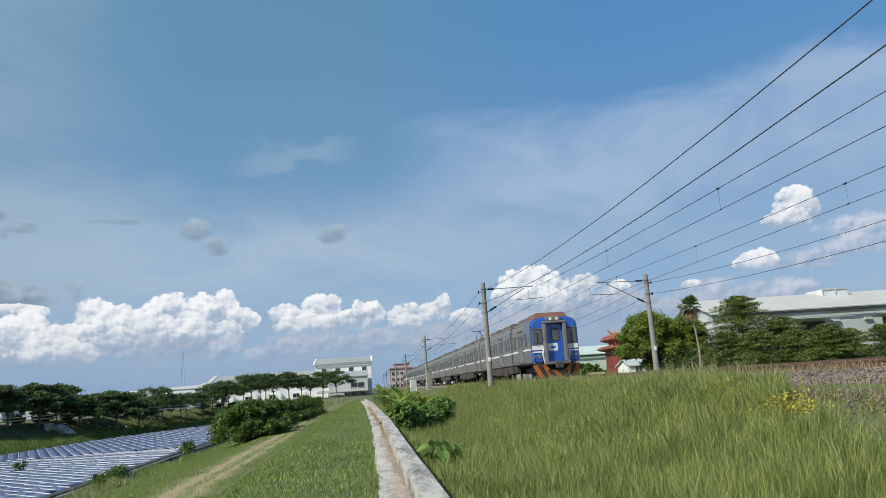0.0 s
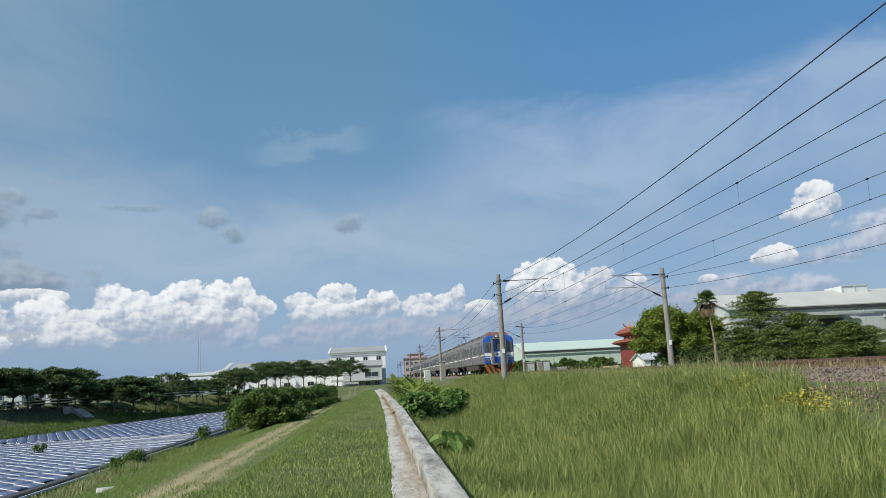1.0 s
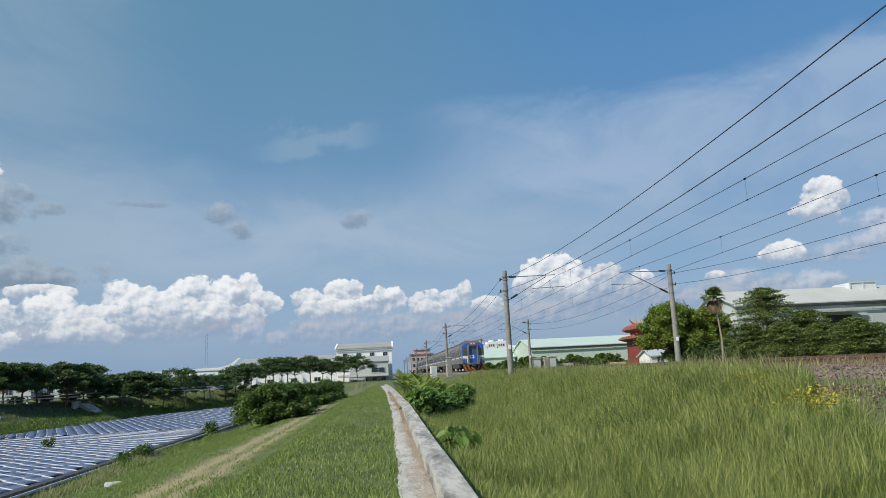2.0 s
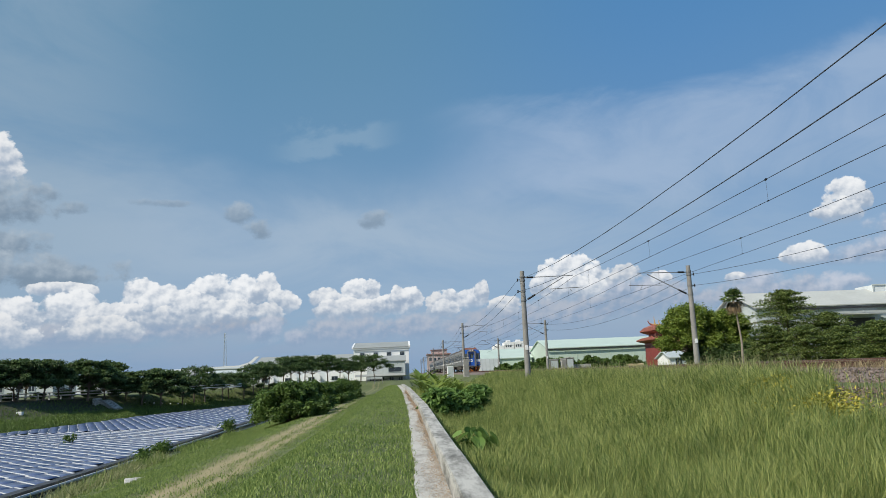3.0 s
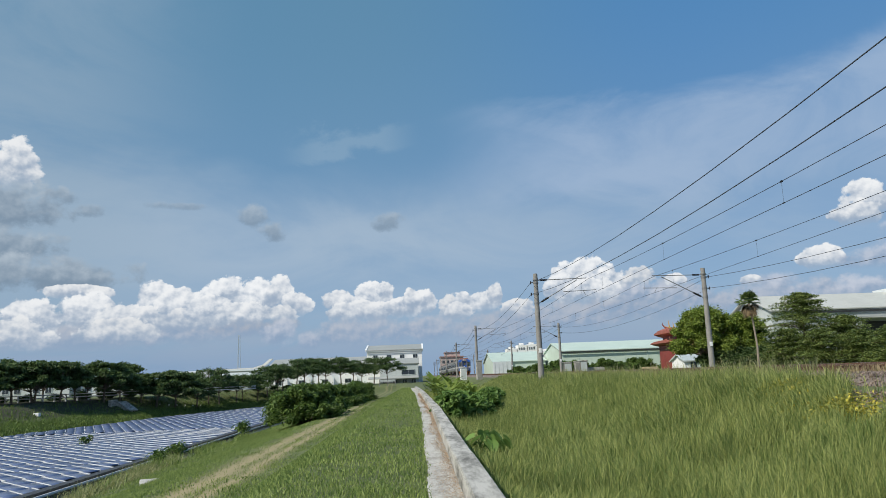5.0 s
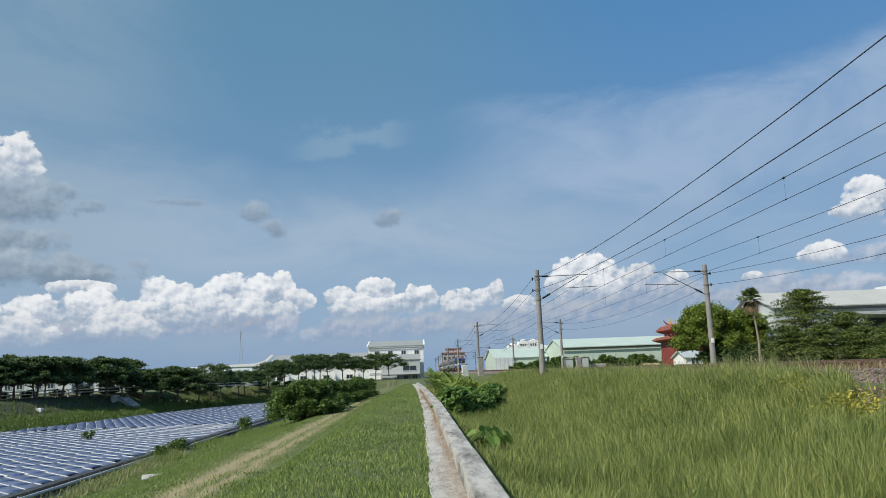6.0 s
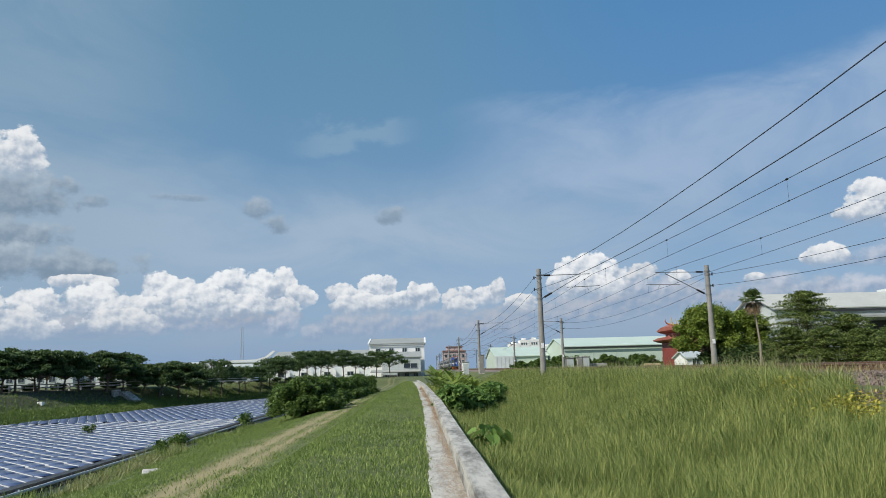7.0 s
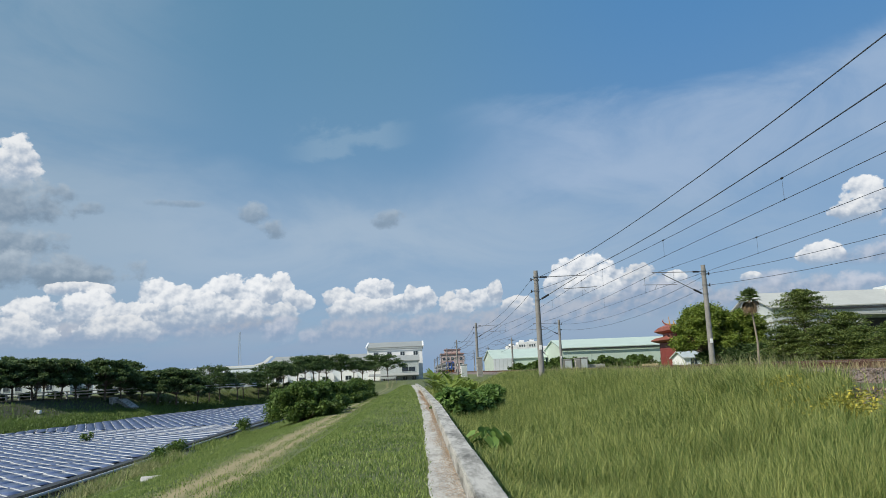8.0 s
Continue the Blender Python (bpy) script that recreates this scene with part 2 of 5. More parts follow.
M["rail"] = mat("rusted_rail", (.14, .07, .048), (.075, .042, .03), .8, .15, scale=4, fine=40, bump=.3)
M["rail_top"] = mat("worn_rail_head", (.42, .40, .38), (.28, .25, .23), .3, .9, scale=4, fine=40, bump=.1)
M["sleeper"] = mat("concrete_sleeper", (.30, .26, .22), (.18, .15, .13), .92, scale=4, fine=30, bump=.4, per_object=.3)
M["ballast"] = mat("ballast_stone", (.26, .205, .18), (.08, .07, .065), .95, scale=3.0, fine=14, bump=1.0)
M["stones"] = mat("ballast_stones", (.30, .235, .20), (.10, .08, .068), .95, scale=2, fine=30, bump=.5, island=1.0)
M["bark"] = mat("bark", (.20, .16, .12), (.10, .08, .06), .95, scale=2, fine=18, bump=.7)
M["palm_bark"] = mat("palm_bark", (.30, .26, .21), (.19, .16, .13), .95, scale=2, fine=18, bump=.7)
M["leaf_dark"] = leaf_mat("dark_tree_leaves", (.115, .18, .06), (.045, .08, .028))
M["leaf_mid"] = leaf_mat("tree_leaves", (.215, .27, .075), (.08, .12, .035))
M["leaf_bright"] = leaf_mat("bright_tree_leaves", (.25, .32, .055), (.11, .17, .03))
M["leaf_bush"] = leaf_mat("bush_leaves", (.135, .215, .048), (.055, .10, .023))
M["leaf_broad"] = leaf_mat("broad_leaves", (.19, .31, .08), (.09, .17, .04))
M["leaf_banana"] = leaf_mat("banana_leaves", (.32, .36, .08), (.13, .20, .04))
M["leaf_palm"] = leaf_mat("palm_fronds", (.17, .23, .075), (.07, .11, .035))
M["frond_dead"] = leaf_mat("dead_fronds", (.30, .22, .13), (.15, .11, .07))
M["tall_grass"] = leaf_mat("tall_grass_blades", (.40, .435, .15), (.105, .165, .04), island=1.2, through_light=.35)
M["short_grass"] = leaf_mat("short_grass_blades", (.30, .37, .11), (.125, .195, .05), island=1.0, through_light=.35)
M["bank_grass"] = leaf_mat("bank_grass_blades", (.17, .25, .06), (.07, .12, .03), island=.9, through_light=.3)
M["flower_weed"] = leaf_mat("yellow_weed_leaves", (.58, .49, .08), (.27, .28, .05), island=1.2)
M["reed"] = leaf_mat("waterside_reeds", (.40, .40, .20), (.19, .22, .09), island=1.0)
M["dry_weed"] = leaf_mat("dry_weed_stems", (.36, .29, .17), (.20, .16, .09), island=1.0)
M["panel"] = mat("solar_cells", (.105, .14, .26), (.072, .098, .19), .3, scale=.7, fine=5, bump=0, spec=.7, per_object=.6)
M["panel_rest"] = mat("solar_cells_far", (.105, .14, .26), (.072, .098, .19), .3, scale=.7, fine=5, bump=0, spec=.7, island=.6)
M["float"] = mat("white_plastic_float", (.52, .54, .57), (.36, .38, .41), .6, scale=1, fine=8, bump=.1, island=.4)
M["float_dark"] = mat("black_plastic_float", (.05, .05, .055), (.03, .03, .032), .5, scale=1, fine=8, bump=.1)
M["water"] = mat("canal_water", (.030, .045, .035), (.020, .030, .022), .08, scale=.3, fine=2.5, bump=.08)
M["red_wall"] = mat("red_temple_paint", (.25, .048, .038), (.15, .028, .023), .6, scale=1.5, fine=10, bump=.2)
M["red_tile"] = mat("orange_red_roof_tile", (.38, .13, .09), (.20, .06, .045), .6, scale=1.5, fine=8, bump=.4)
M["gold"] = mat("yellow_stucco", (.55, .38, .12), (.40, .22, .08), .6, scale=2, fine=12, bump=.3)
M["stucco"] = mat("faded_yellow_stucco", (.50, .41, .25), (.34, .25, .14), .8, scale=1.2, fine=9, bump=.3)
M["dull_red"] = mat("dull_red_tile", (.33, .20, .18), (.24, .14, .125), .7, scale=.6, fine=4, bump=.1)
M["pink_wall"] = mat("pink_apartment_wall", (.52, .41, .39), (.40, .31, .30), .8, scale=.3, fine=3, bump=.1)
M["train_steel"] = mat("brushed_stainless_steel", (.25, .25, .245), (.16, .16, .16), .5, .3, scale=1.5, fine=14, bump=.12)
M["train_glass"] = mat("tinted_train_glass", (.055, .06, .062), (.025, .028, .03), .25, scale=1, fine=4, bump=0, spec=.4)
M["cab_glass"] = mat("grey_cab_glass", (.10, .12, .115), (.05, .06, .058), .12, scale=2.5, fine=6, bump=0, spec=.8)
M["train_roof"] = mat("dusty_roof_paint", (.17, .155, .15), (.09, .085, .08), .8, scale=1, fine=8, bump=.2)
M["train_roof_red"] = mat("rusty_red_roof_panel", (.20, .085, .066), (.13, .055, .045), .7, scale=1, fine=8, bump=.2)
M["train_blue"] = mat("blue_train_paint", (.02, .115, .50), (.012, .08, .38), .3, scale=1, fine=10, bump=.05, coat=.4)
M["train_white"] = mat("white_train_stripe", (.78, .79, .80), (.62, .63, .64), .4, scale=1, fine=10, bump=.05)
M["train_orange"] = mat("orange_warning_paint", (.62, .20, .03), (.42, .12, .02), .6, scale=2, fine=12, bump=.1)
M["train_under"] = mat("dusty_underframe", (.07, .06, .055), (.035, .032, .03), .85, scale=2, fine=12, bump=.3)
M["train_grey"] = mat("grey_gangway_rubber", (.17, .17, .18), (.10, .10, .11), .7, scale=2, fine=12, bump=.1)
M["lamp_glass"] = mat("lamp_glass", (.80, .70, .68), (.65, .55, .53), .15, scale=2, fine=12, bump=0)


def ground_mat():
    ma = mat("grassy_earth", (.12, .145, .048), (.055, .072, .024), .95, scale=.35, fine=7, bump=.6)
    nt = ma.node_tree
    L = nt.links.new
    bs = nt.nodes["Principled BSDF"]
    src = bs.inputs["Base Color"].links[0].from_socket
    pos = nt.nodes.new("ShaderNodeNewGeometry").outputs["Position"]
    sp = nt.nodes.new("ShaderNodeSeparateXYZ")
    L(pos, sp.inputs[0])
    nz = nt.nodes.new("ShaderNodeTexNoise")
    L(pos, nz.inputs["Vector"])
    nz.inputs["Scale"].default_value, nz.inputs["Detail"].default_value = .55, 6

    def m(op, a, b):
        n = nt.nodes.new("ShaderNodeMath")
        n.operation = op
        for s, v in zip(n.inputs, (a, b)):
            if isinstance(v, (int, float)):
                s.default_value = v
            else:
                L(v, s)
        return n.outputs[0]
    xx = m("ADD", sp.outputs[0], m("MULTIPLY", m("SUBTRACT", nz.outputs[0], .5), .8))
    dirt = None
    for cx, wd in ((-6.1, .60), (-5.25, .36)):
        d = m("SUBTRACT", 1.0, m("DIVIDE", m("ABSOLUTE", m("SUBTRACT", xx, cx), 0), wd))
        dirt = d if dirt is None else m("MAXIMUM", dirt, d)
    fade = nt.nodes.new("ShaderNodeMapRange")
    L(sp.outputs[1], fade.inputs[0])
    fade.inputs[1].default_value, fade.inputs[2].default_value, fade.inputs[3].default_value, fade.inputs[4].default_value = 45, 105, 0, .9
    dirt = m("SUBTRACT", dirt, fade.outputs[0])
    mr = nt.nodes.new("ShaderNodeMapRange")
    L(dirt, mr.inputs[0])
    mr.inputs[1].default_value, mr.inputs[2].default_value = -.5, .9
    mx = nt.nodes.new("ShaderNodeMix")
    mx.data_type = "RGBA"
    L(mr.outputs[0], mx.inputs[0])
    L(src, mx.inputs[6])
    mx.inputs[7].default_value = (.27, .23, .125, 1)
    # bare soil of the upper canal bank, painted darker for the road trees' shade
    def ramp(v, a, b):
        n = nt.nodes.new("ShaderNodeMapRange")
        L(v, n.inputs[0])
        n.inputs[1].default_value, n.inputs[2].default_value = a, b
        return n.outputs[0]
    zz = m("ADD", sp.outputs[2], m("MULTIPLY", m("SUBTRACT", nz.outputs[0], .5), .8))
    shaded_soil = m("MULTIPLY", m("MULTIPLY", ramp(zz, -1.95, -1.6), ramp(zz, .3, -.05)), m("MULTIPLY", ramp(sp.outputs[0], -22.0, -25.0), ramp(sp.outputs[1], 119.0, 108.0)))
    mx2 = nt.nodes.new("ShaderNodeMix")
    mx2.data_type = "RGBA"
    L(shaded_soil, mx2.inputs[0])
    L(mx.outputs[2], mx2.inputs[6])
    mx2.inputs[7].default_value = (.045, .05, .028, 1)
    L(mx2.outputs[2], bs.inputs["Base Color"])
    return ma


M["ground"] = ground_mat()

# ---------------------------------------------------------------- mesh helpers
rng = np.random.default_rng(7)


def mesh_of(name, bm, material, smooth=False):
    me = bpy.data.meshes.new(name)
    bm.to_mesh(me)
    bm.free()
    for ma in (material if isinstance(material, (list, tuple)) else [material]):
        me.materials.append(ma)
    if smooth:
        me.polygons.foreach_set("use_smooth", [True] * len(me.polygons))
    return me


def part(name, bm, material, parent=None, label="", smooth=False):
    """One mesh object under a thing or a part."""
    me = bm if isinstance(bm, bpy.types.Mesh) else mesh_of(name, bm, material, smooth)
    ob = new(name, me)
    ob.parent = parent
    if label:
        ob["label"] = label
    return ob


def thing(name, label, category, group="", at=(0, 0, 0), turn=0):
    ob = new(name)
    ob.empty_display_size = .2
    ob.matrix_basis = pose(*at, 0, 0, turn)
    return tagged(ob, label, category, group)


def box(bm, x0, x1, y0, y1, z0, z1, bevel=0.0, m=None, index=0):
    vs = [bm.verts.new(v) for v in ((x0, y0, z0), (x1, y0, z0), (x1, y1, z0), (x0, y1, z0), (x0, y0, z1), (x1, y0, z1), (x1, y1, z1), (x0, y1, z1))]
    fs = [bm.faces.new([vs[i] for i in q]) for q in ((3, 2, 1, 0), (4, 5, 6, 7), (0, 1, 5, 4), (1, 2, 6, 5), (2, 3, 7, 6), (3, 0, 4, 7))]
    for q in fs:
        q.material_index = index
    if bevel:
        es = {e for q in fs for e in q.edges}
        out = bmesh.ops.bevel(bm, geom=list(es), offset=bevel, segments=1, affect="EDGES")
        vs = list({v for q in out["faces"] for v in q.verts} | {v for v in vs if v.is_valid})
    if m is not None:
        bmesh.ops.transform(bm, matrix=m, verts=[v for v in vs if v.is_valid])
    return vs


def bm_box(*a, **k):
    bm = bmesh.new()
    box(bm, *a, **k)
    return bm


def tube(bm, points, radii, sides=8, cap=True):
    """A tapered tube through the points."""
    rings = []
    pts = [Vector(p) for p in points]
    for i, p in enumerate(pts):
        d = (pts[min(i + 1, len(pts) - 1)] - pts[max(i - 1, 0)]).normalized()
        s = d.cross(Vector((0, 0, 1)) if abs(d.z) < .9 else Vector((1, 0, 0))).normalized()
        u = s.cross(d)
        r = radii[i] if isinstance(radii, (list, tuple)) else radii
        rings.append([bm.verts.new(p + (s * math.cos(a) + u * math.sin(a)) * r) for a in (2 * math.pi * k / sides for k in range(sides))])
    for a, b in zip(rings, rings[1:]):
        for k in range(sides):
            bm.faces.new((a[k], a[(k + 1) % sides], b[(k + 1) % sides], b[k]))
    if cap:
        bm.faces.new(rings[0][::-1])
        bm.faces.new(rings[-1])


def prism(bm, outline, y0, y1, axis="y", index=0):
    """An outline (pairs) pushed along an axis."""
    def at(p, t):
        return (p[0], t, p[1]) if axis == "y" else (t, p[0], p[1])
    a = [bm.verts.new(at(p, y0)) for p in outline]
    b = [bm.verts.new(at(p, y1)) for p in outline]
    n = len(outline)
    fs = [bm.faces.new(a), bm.faces.new(b[::-1])]
    fs += [bm.faces.new((a[i], b[i], b[(i + 1) % n], a[(i + 1) % n])) for i in range(n)]
    for q in fs:
        q.material_index = index
    bmesh.ops.recalc_face_normals(bm, faces=fs)


def raw_mesh(name, verts, faces, material):
    """A large mesh out of arrays: faces all of one size."""
    me = bpy.data.meshes.new(name)
    verts = np.asarray(verts, np.float32).reshape(-1, 3)
    faces = np.asarray(faces, np.int32)
    n, k = faces.shape
    me.vertices.add(len(verts))
    me.vertices.foreach_set("co", verts.ravel())
    me.loops.add(n * k)
    me.loops.foreach_set("vertex_index", faces.ravel())
    me.polygons.add(n)
    me.polygons.foreach_set("loop_start", np.arange(n, dtype=np.int32) * k)
    me.polygons.foreach_set("loop_total", np.full(n, k, np.int32))
    me.update(calc_edges=True)
    me.materials.append(material)
    return me


def leaf_quads(centres, size, flat=.5, long=1.6, seed=1, out=None):
    """Bent leaf quads at the centres, turned at random; out leans them outwards."""
    r = np.random.default_rng(seed)
    c = np.asarray(centres, float)
    n = len(c)
    nor = r.normal(size=(n, 3))
    nor[:, 2] = np.abs(nor[:, 2]) + flat
    if out is not None:
        nor += out
    nor /= np.linalg.norm(nor, axis=1)[:, None]
    t = np.cross(nor, r.normal(size=(n, 3)))
    t /= np.linalg.norm(t, axis=1)[:, None]
    b = np.cross(nor, t)
    s = (size * r.uniform(.6, 1.3, n))[:, None] * .5
    v = np.stack([c - t * s * long, c - b * s * .55 + nor * s * .12, c + t * s * long, c + b * s * .55 + nor * s * .12], 1)
    return v.reshape(-1, 3), np.arange(n * 4).reshape(n, 4)


# ---------------------------------------------------------------- ground
FAR_BANK_Y = (-60, 0, 77, 88, 104, 125, 140, 150, 165)
FAR_BANK_X = (-66, -56, -42.3, -40.4, -38.0, -32, -26, -18, -8)
END_Y = 143.0


def far_bank(y):
    return np.interp(y, FAR_BANK_Y, FAR_BANK_X)


def height(x, y):
    x, y = np.asarray(x, float), np.asarray(y, float)
    near = np.interp(x, (-22, -16.6, -15.2, -14.2, -11.5, -7.2, -4.2, -2.6, -2.0, .9, .96, 1.5, 2.2, 3.2, 5, 7, 8.2, 9.0, 10, 18.2, 19.5, 24, 60),
                     (-4.2, -3.8, -3.12, -2.92, -2.45, -1.32, -1.12, -.25, -.03, -.03, -.25, -.60, -.78, -.72, -.42, .22, .74, .92, 1.02, 1.02, 1.0, .95, .9))
    d = far_bank(y) - x                      # metres behind the far edge of the water
    far = np.interp(d, (-8, -1, 0, 2.5, 5, 9, 14), (-4.2, -3.6, -3.1, -2.35, -1.9, -.15, 0))
    left = np.maximum(near, far)
    z = np.where(x < -8, left, near)
    # the berm and the canal end behind the bend
    k = np.clip((y - END_Y + 4) / 12, 0, 1)
    k = k * k * (3 - 2 * k)
    flat = np.where(x > 8, near, .0)
    flat = np.where((x > -2) & (x <= 8), np.maximum(near, -.03), flat)
    return z * (1 - k) + flat * k


def build_ground():
    xs = np.unique(np.concatenate([np.linspace(-3500, -90, 14), np.arange(-90, -24, 2.0), np.arange(-24, -8, .8), np.arange(-8, 12, .4), (.9, .96), np.arange(12, 40, 2.0), np.linspace(40, 3500, 14)]))
    ys = np.unique(np.concatenate([np.linspace(-800, -20, 6), np.arange(-20, 60, 1.0), np.arange(60, 175, 2.5), np.linspace(175, 4500, 18)]))
    X, Y = np.meshgrid(xs, ys)
    Z = height(X, Y)
    near = (np.abs(X) < 60) & (Y < 160) & ((X < -.5) | (X > 1.2)) & (X < 8.2)
    nz = np.array([noise.noise((a * .45, b * .45, 0)) for a, b in zip(X.ravel(), Y.ravel())]).reshape(X.shape)
    Z = Z + near * nz * np.where(X > 1.2, .10, np.where(X < -18, .10, np.where(X < -2.5, .025, 0.0)))
    nx = len(xs)
    i = np.arange(len(ys) - 1)[:, None] * nx + np.arange(nx - 1)[None]
    f = np.stack([i, i + 1, i + nx + 1, i + nx], -1).reshape(-1, 4)
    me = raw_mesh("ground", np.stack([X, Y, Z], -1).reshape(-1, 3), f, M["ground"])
    me.polygons.foreach_set("use_smooth", [True] * len(me.polygons))
    tagged(new("ground", me), "grassy berm, canal banks and railway embankment ground", "ground", kind="structure")
    bm = bmesh.new()
    vs = [bm.verts.new(p) for p in ((-80, -60, -3), (-14.5, -60, -3), (-14.5, 146, -3), (-80, 146, -3))]
    bm.faces.new(vs)
    tagged(part("water", bm, M["water"]), "dark still canal water", "water", kind="structure")


build_ground()


# the concrete edging wall beside the path, in cast lengths
def wall_x(y):
    return float(np.interp(y, (-10, 30, 62, 100), (0, 0, -.36, -1.2)))


def build_path():
    root = tagged(new("wall_low"), "low weathered grey concrete edging wall along the path", "wall", kind="structure")
    y, i = -6.0, 0
    while y < 90:
        ln = 9.0 if y < 27 else 4.0
        a, b = wall_x(y), wall_x(y + ln)
        bm = bmesh.new()
        dz = .012 * math.sin(i * 2.3)
        sk = [bm.verts.new(v) for v in ((.53 + a, y + .006, -.4), (.86 + a, y + .006, -.9), (.86 + b, y + ln - .006, -.9), (.53 + b, y + ln - .006, -.4),
                                       (.53 + a, y + .006, .25 + dz), (.86 + a, y + .006, .25 + dz), (.86 + b, y + ln - .006, .25 + dz), (.53 + b, y + ln - .006, .25 + dz))]
        for q in ((3, 2, 1, 0), (4, 5, 6, 7), (0, 1, 5, 4), (1, 2, 6, 5), (2, 3, 7, 6), (3, 0, 4, 7)):
            bm.faces.new([sk[j] for j in q])
        bmesh.ops.bevel(bm, geom=bm.edges[:], offset=.018, segments=2, affect="EDGES")
        part("wall_block", bm, M["concrete"], root)
        y += ln
        i += 1
    pv = tagged(new("pavement"), "narrow cracked concrete path strip with orange dust", "path", kind="structure")
    r = random.Random(3)
    y = -6.0
    while y < 90:
        ln = r.uniform(1.6, 2.6) if y < 40 else 6
        a, b = wall_x(y), wall_x(y + ln)
        bm = bmesh.new()
        n = 6
        up, lo = [], []
        for j in range(n + 1):
            t = j / n
            yy = y + .008 + (ln - .016) * t
            aa = a + (b - a) * t
            e = .105 + aa + .02 * math.sin(yy * 1.1) + r.uniform(-.015, .015)
            up.append((bm.verts.new((e, yy, .012)), bm.verts.new((.527 + aa, yy, .012))))
            lo.append((bm.verts.new((e, yy, -.12)), bm.verts.new((.527 + aa, yy, -.12))))
        for j in range(n):
            bm.faces.new((up[j][0], up[j][1], up[j + 1][1], up[j + 1][0]))
            bm.faces.new((lo[j][0], up[j][0], up[j + 1][0], lo[j + 1][0]))
        bm.faces.new((lo[0][0], lo[0][1], up[0][1], up[0][0]))
        part("slab", bm, M["concrete_path"], pv)
        y += ln
    # drifts of orange brick dust and crumbs along the foot of the wall
    q = np.random.default_rng(5)
    n = 16000
    yy = 5 + 60 * q.random(n) ** 1.6
    wide = .07 + .15 * (.5 + .5 * np.sin(yy * .9 + np.sin(yy * .37) * 2)) * (yy > 4)
    xx = .52 - np.abs(q.normal(0, 1, n)) * wide * .75
    ok = xx > .13
    xx, yy = xx[ok] + np.interp(yy[ok], (-10, 30, 62, 100), (0, 0, -.36, -1.2)), yy[ok]
    c = np.stack([xx, yy, np.full(len(xx), .018)], 1)
    v, f = leaf_quads(c, .014 + .0011 * yy, flat=6, long=1.0, seed=4)
    tagged(new("brick_dust", raw_mesh("brick_dust", v, f, M["rust_dust"])), "orange brick crumbs and dust along the wall foot", "dust", kind="stuff")


build_path()


# ---------------------------------------------------------------- railway
TRACK_A, TRACK_B, RAIL_Z = 11.5, 16.2, 1.36


def build_railway():
    bed = bmesh.new()
    prof = [(8.7, .72), (9.75, 1.16), (10.2, 1.19), (13.0, 1.20), (13.8, 1.10), (14.7, 1.20), (17.6, 1.19), (18.0, 1.16), (19.1, .72)]
    ys = [-60, -20, *range(-10, 60, 2), *range(60, 240, 20), 400, 900]
    rows = []
    for y in ys:
        rows.append([bed.verts.new((px + .06 * noise.noise((px, y * .7, 3)), y, pz + .05 * noise.noise((px * 2, y * .9, 9)))) for px, pz in prof])
    for a, b in zip(rows, rows[1:]):
        for j in range(len(prof) - 1):
            bed.faces.new((a[j], a[j + 1], b[j + 1], b[j]))
    tagged(part("ballast_bed", bed, M["ballast"]), "brown-grey stone ballast bed under two tracks", "ballast", kind="structure")
    q = np.random.default_rng(11)
    n = 40000
    y = 6 + 50 * q.random(n) ** 1.5
    x = 8.75 + 4.6 * q.random(n) ** 1.4
    spill = (q.random(n) < .25) & (y > 9) & (y < 21)
    x = np.where(spill, 8.9 - np.abs(q.normal(0, .55, n)), x)
    z = np.where(x < 8.75, height(x, y), np.interp(x, [p[0] for p in prof], [p[1] for p in prof])) + .012
    s = (.013 + .0006 * y) * q.uniform(.6, 1.3, n)
    tet = np.array([(1, 1, 1), (1, -1, -1), (-1, 1, -1), (-1, -1, 1)], float) * .75
    rot = q.normal(size=(n, 3, 3))
    u, _, w = np.linalg.svd(rot)
    rr = u @ w
    v = np.einsum("nij,kj->nki", rr, tet) * s[:, None, None] + np.stack([x, y, z], 1)[:, None]
    f = (np.arange(n)[:, None, None] * 4 + np.array([(0, 1, 2), (0, 3, 1), (0, 2, 3), (1, 3, 2)])[None]).reshape(-1, 3)
    tagged(new("ballast_stones", raw_mesh("ballast_stones", v.reshape(-1, 3), f, M["stones"])), "loose broken ballast stones on the track shoulder", "stones", kind="stuff")
    for tx in (TRACK_A, TRACK_B):
        tr = tagged(new("track"), "narrow-gauge railway track with rusted rails on concrete sleepers", "railway track", "railway tracks", kind="structure")
        for s in (-1, 1):
            bm = bmesh.new()
            cx = tx + s * .56
            prism(bm, [(cx - .065, RAIL_Z - .15), (cx + .065, RAIL_Z - .15), (cx + .065, RAIL_Z - .135), (cx + .012, RAIL_Z - .115), (cx + .012, RAIL_Z - .045), (cx + .034, RAIL_Z - .035),
                       (cx + .034, RAIL_Z), (cx - .034, RAIL_Z), (cx - .034, RAIL_Z - .035), (cx - .012, RAIL_Z - .045), (cx - .012, RAIL_Z - .115), (cx - .065, RAIL_Z - .135)], -60, 900)
            part("rail", bm, M["rail"], tr)
            bm = bmesh.new()
            box(bm, cx - .030, cx + .030, -60, 900, RAIL_Z, RAIL_Z + .003)
            part("rail_head", bm, M["rail_top"], tr, "bright worn rail head")
        sl = mesh_of("sleeper", bm_box(-1.0, 1.0, -.12, .12, -.2, 0, bevel=.02), M["sleeper"])
        for k in range(120):
            ob = part("sleeper", sl, None, tr)
            ob.location = (tx, 4 + k * .62, RAIL_Z - .152)


build_railway()

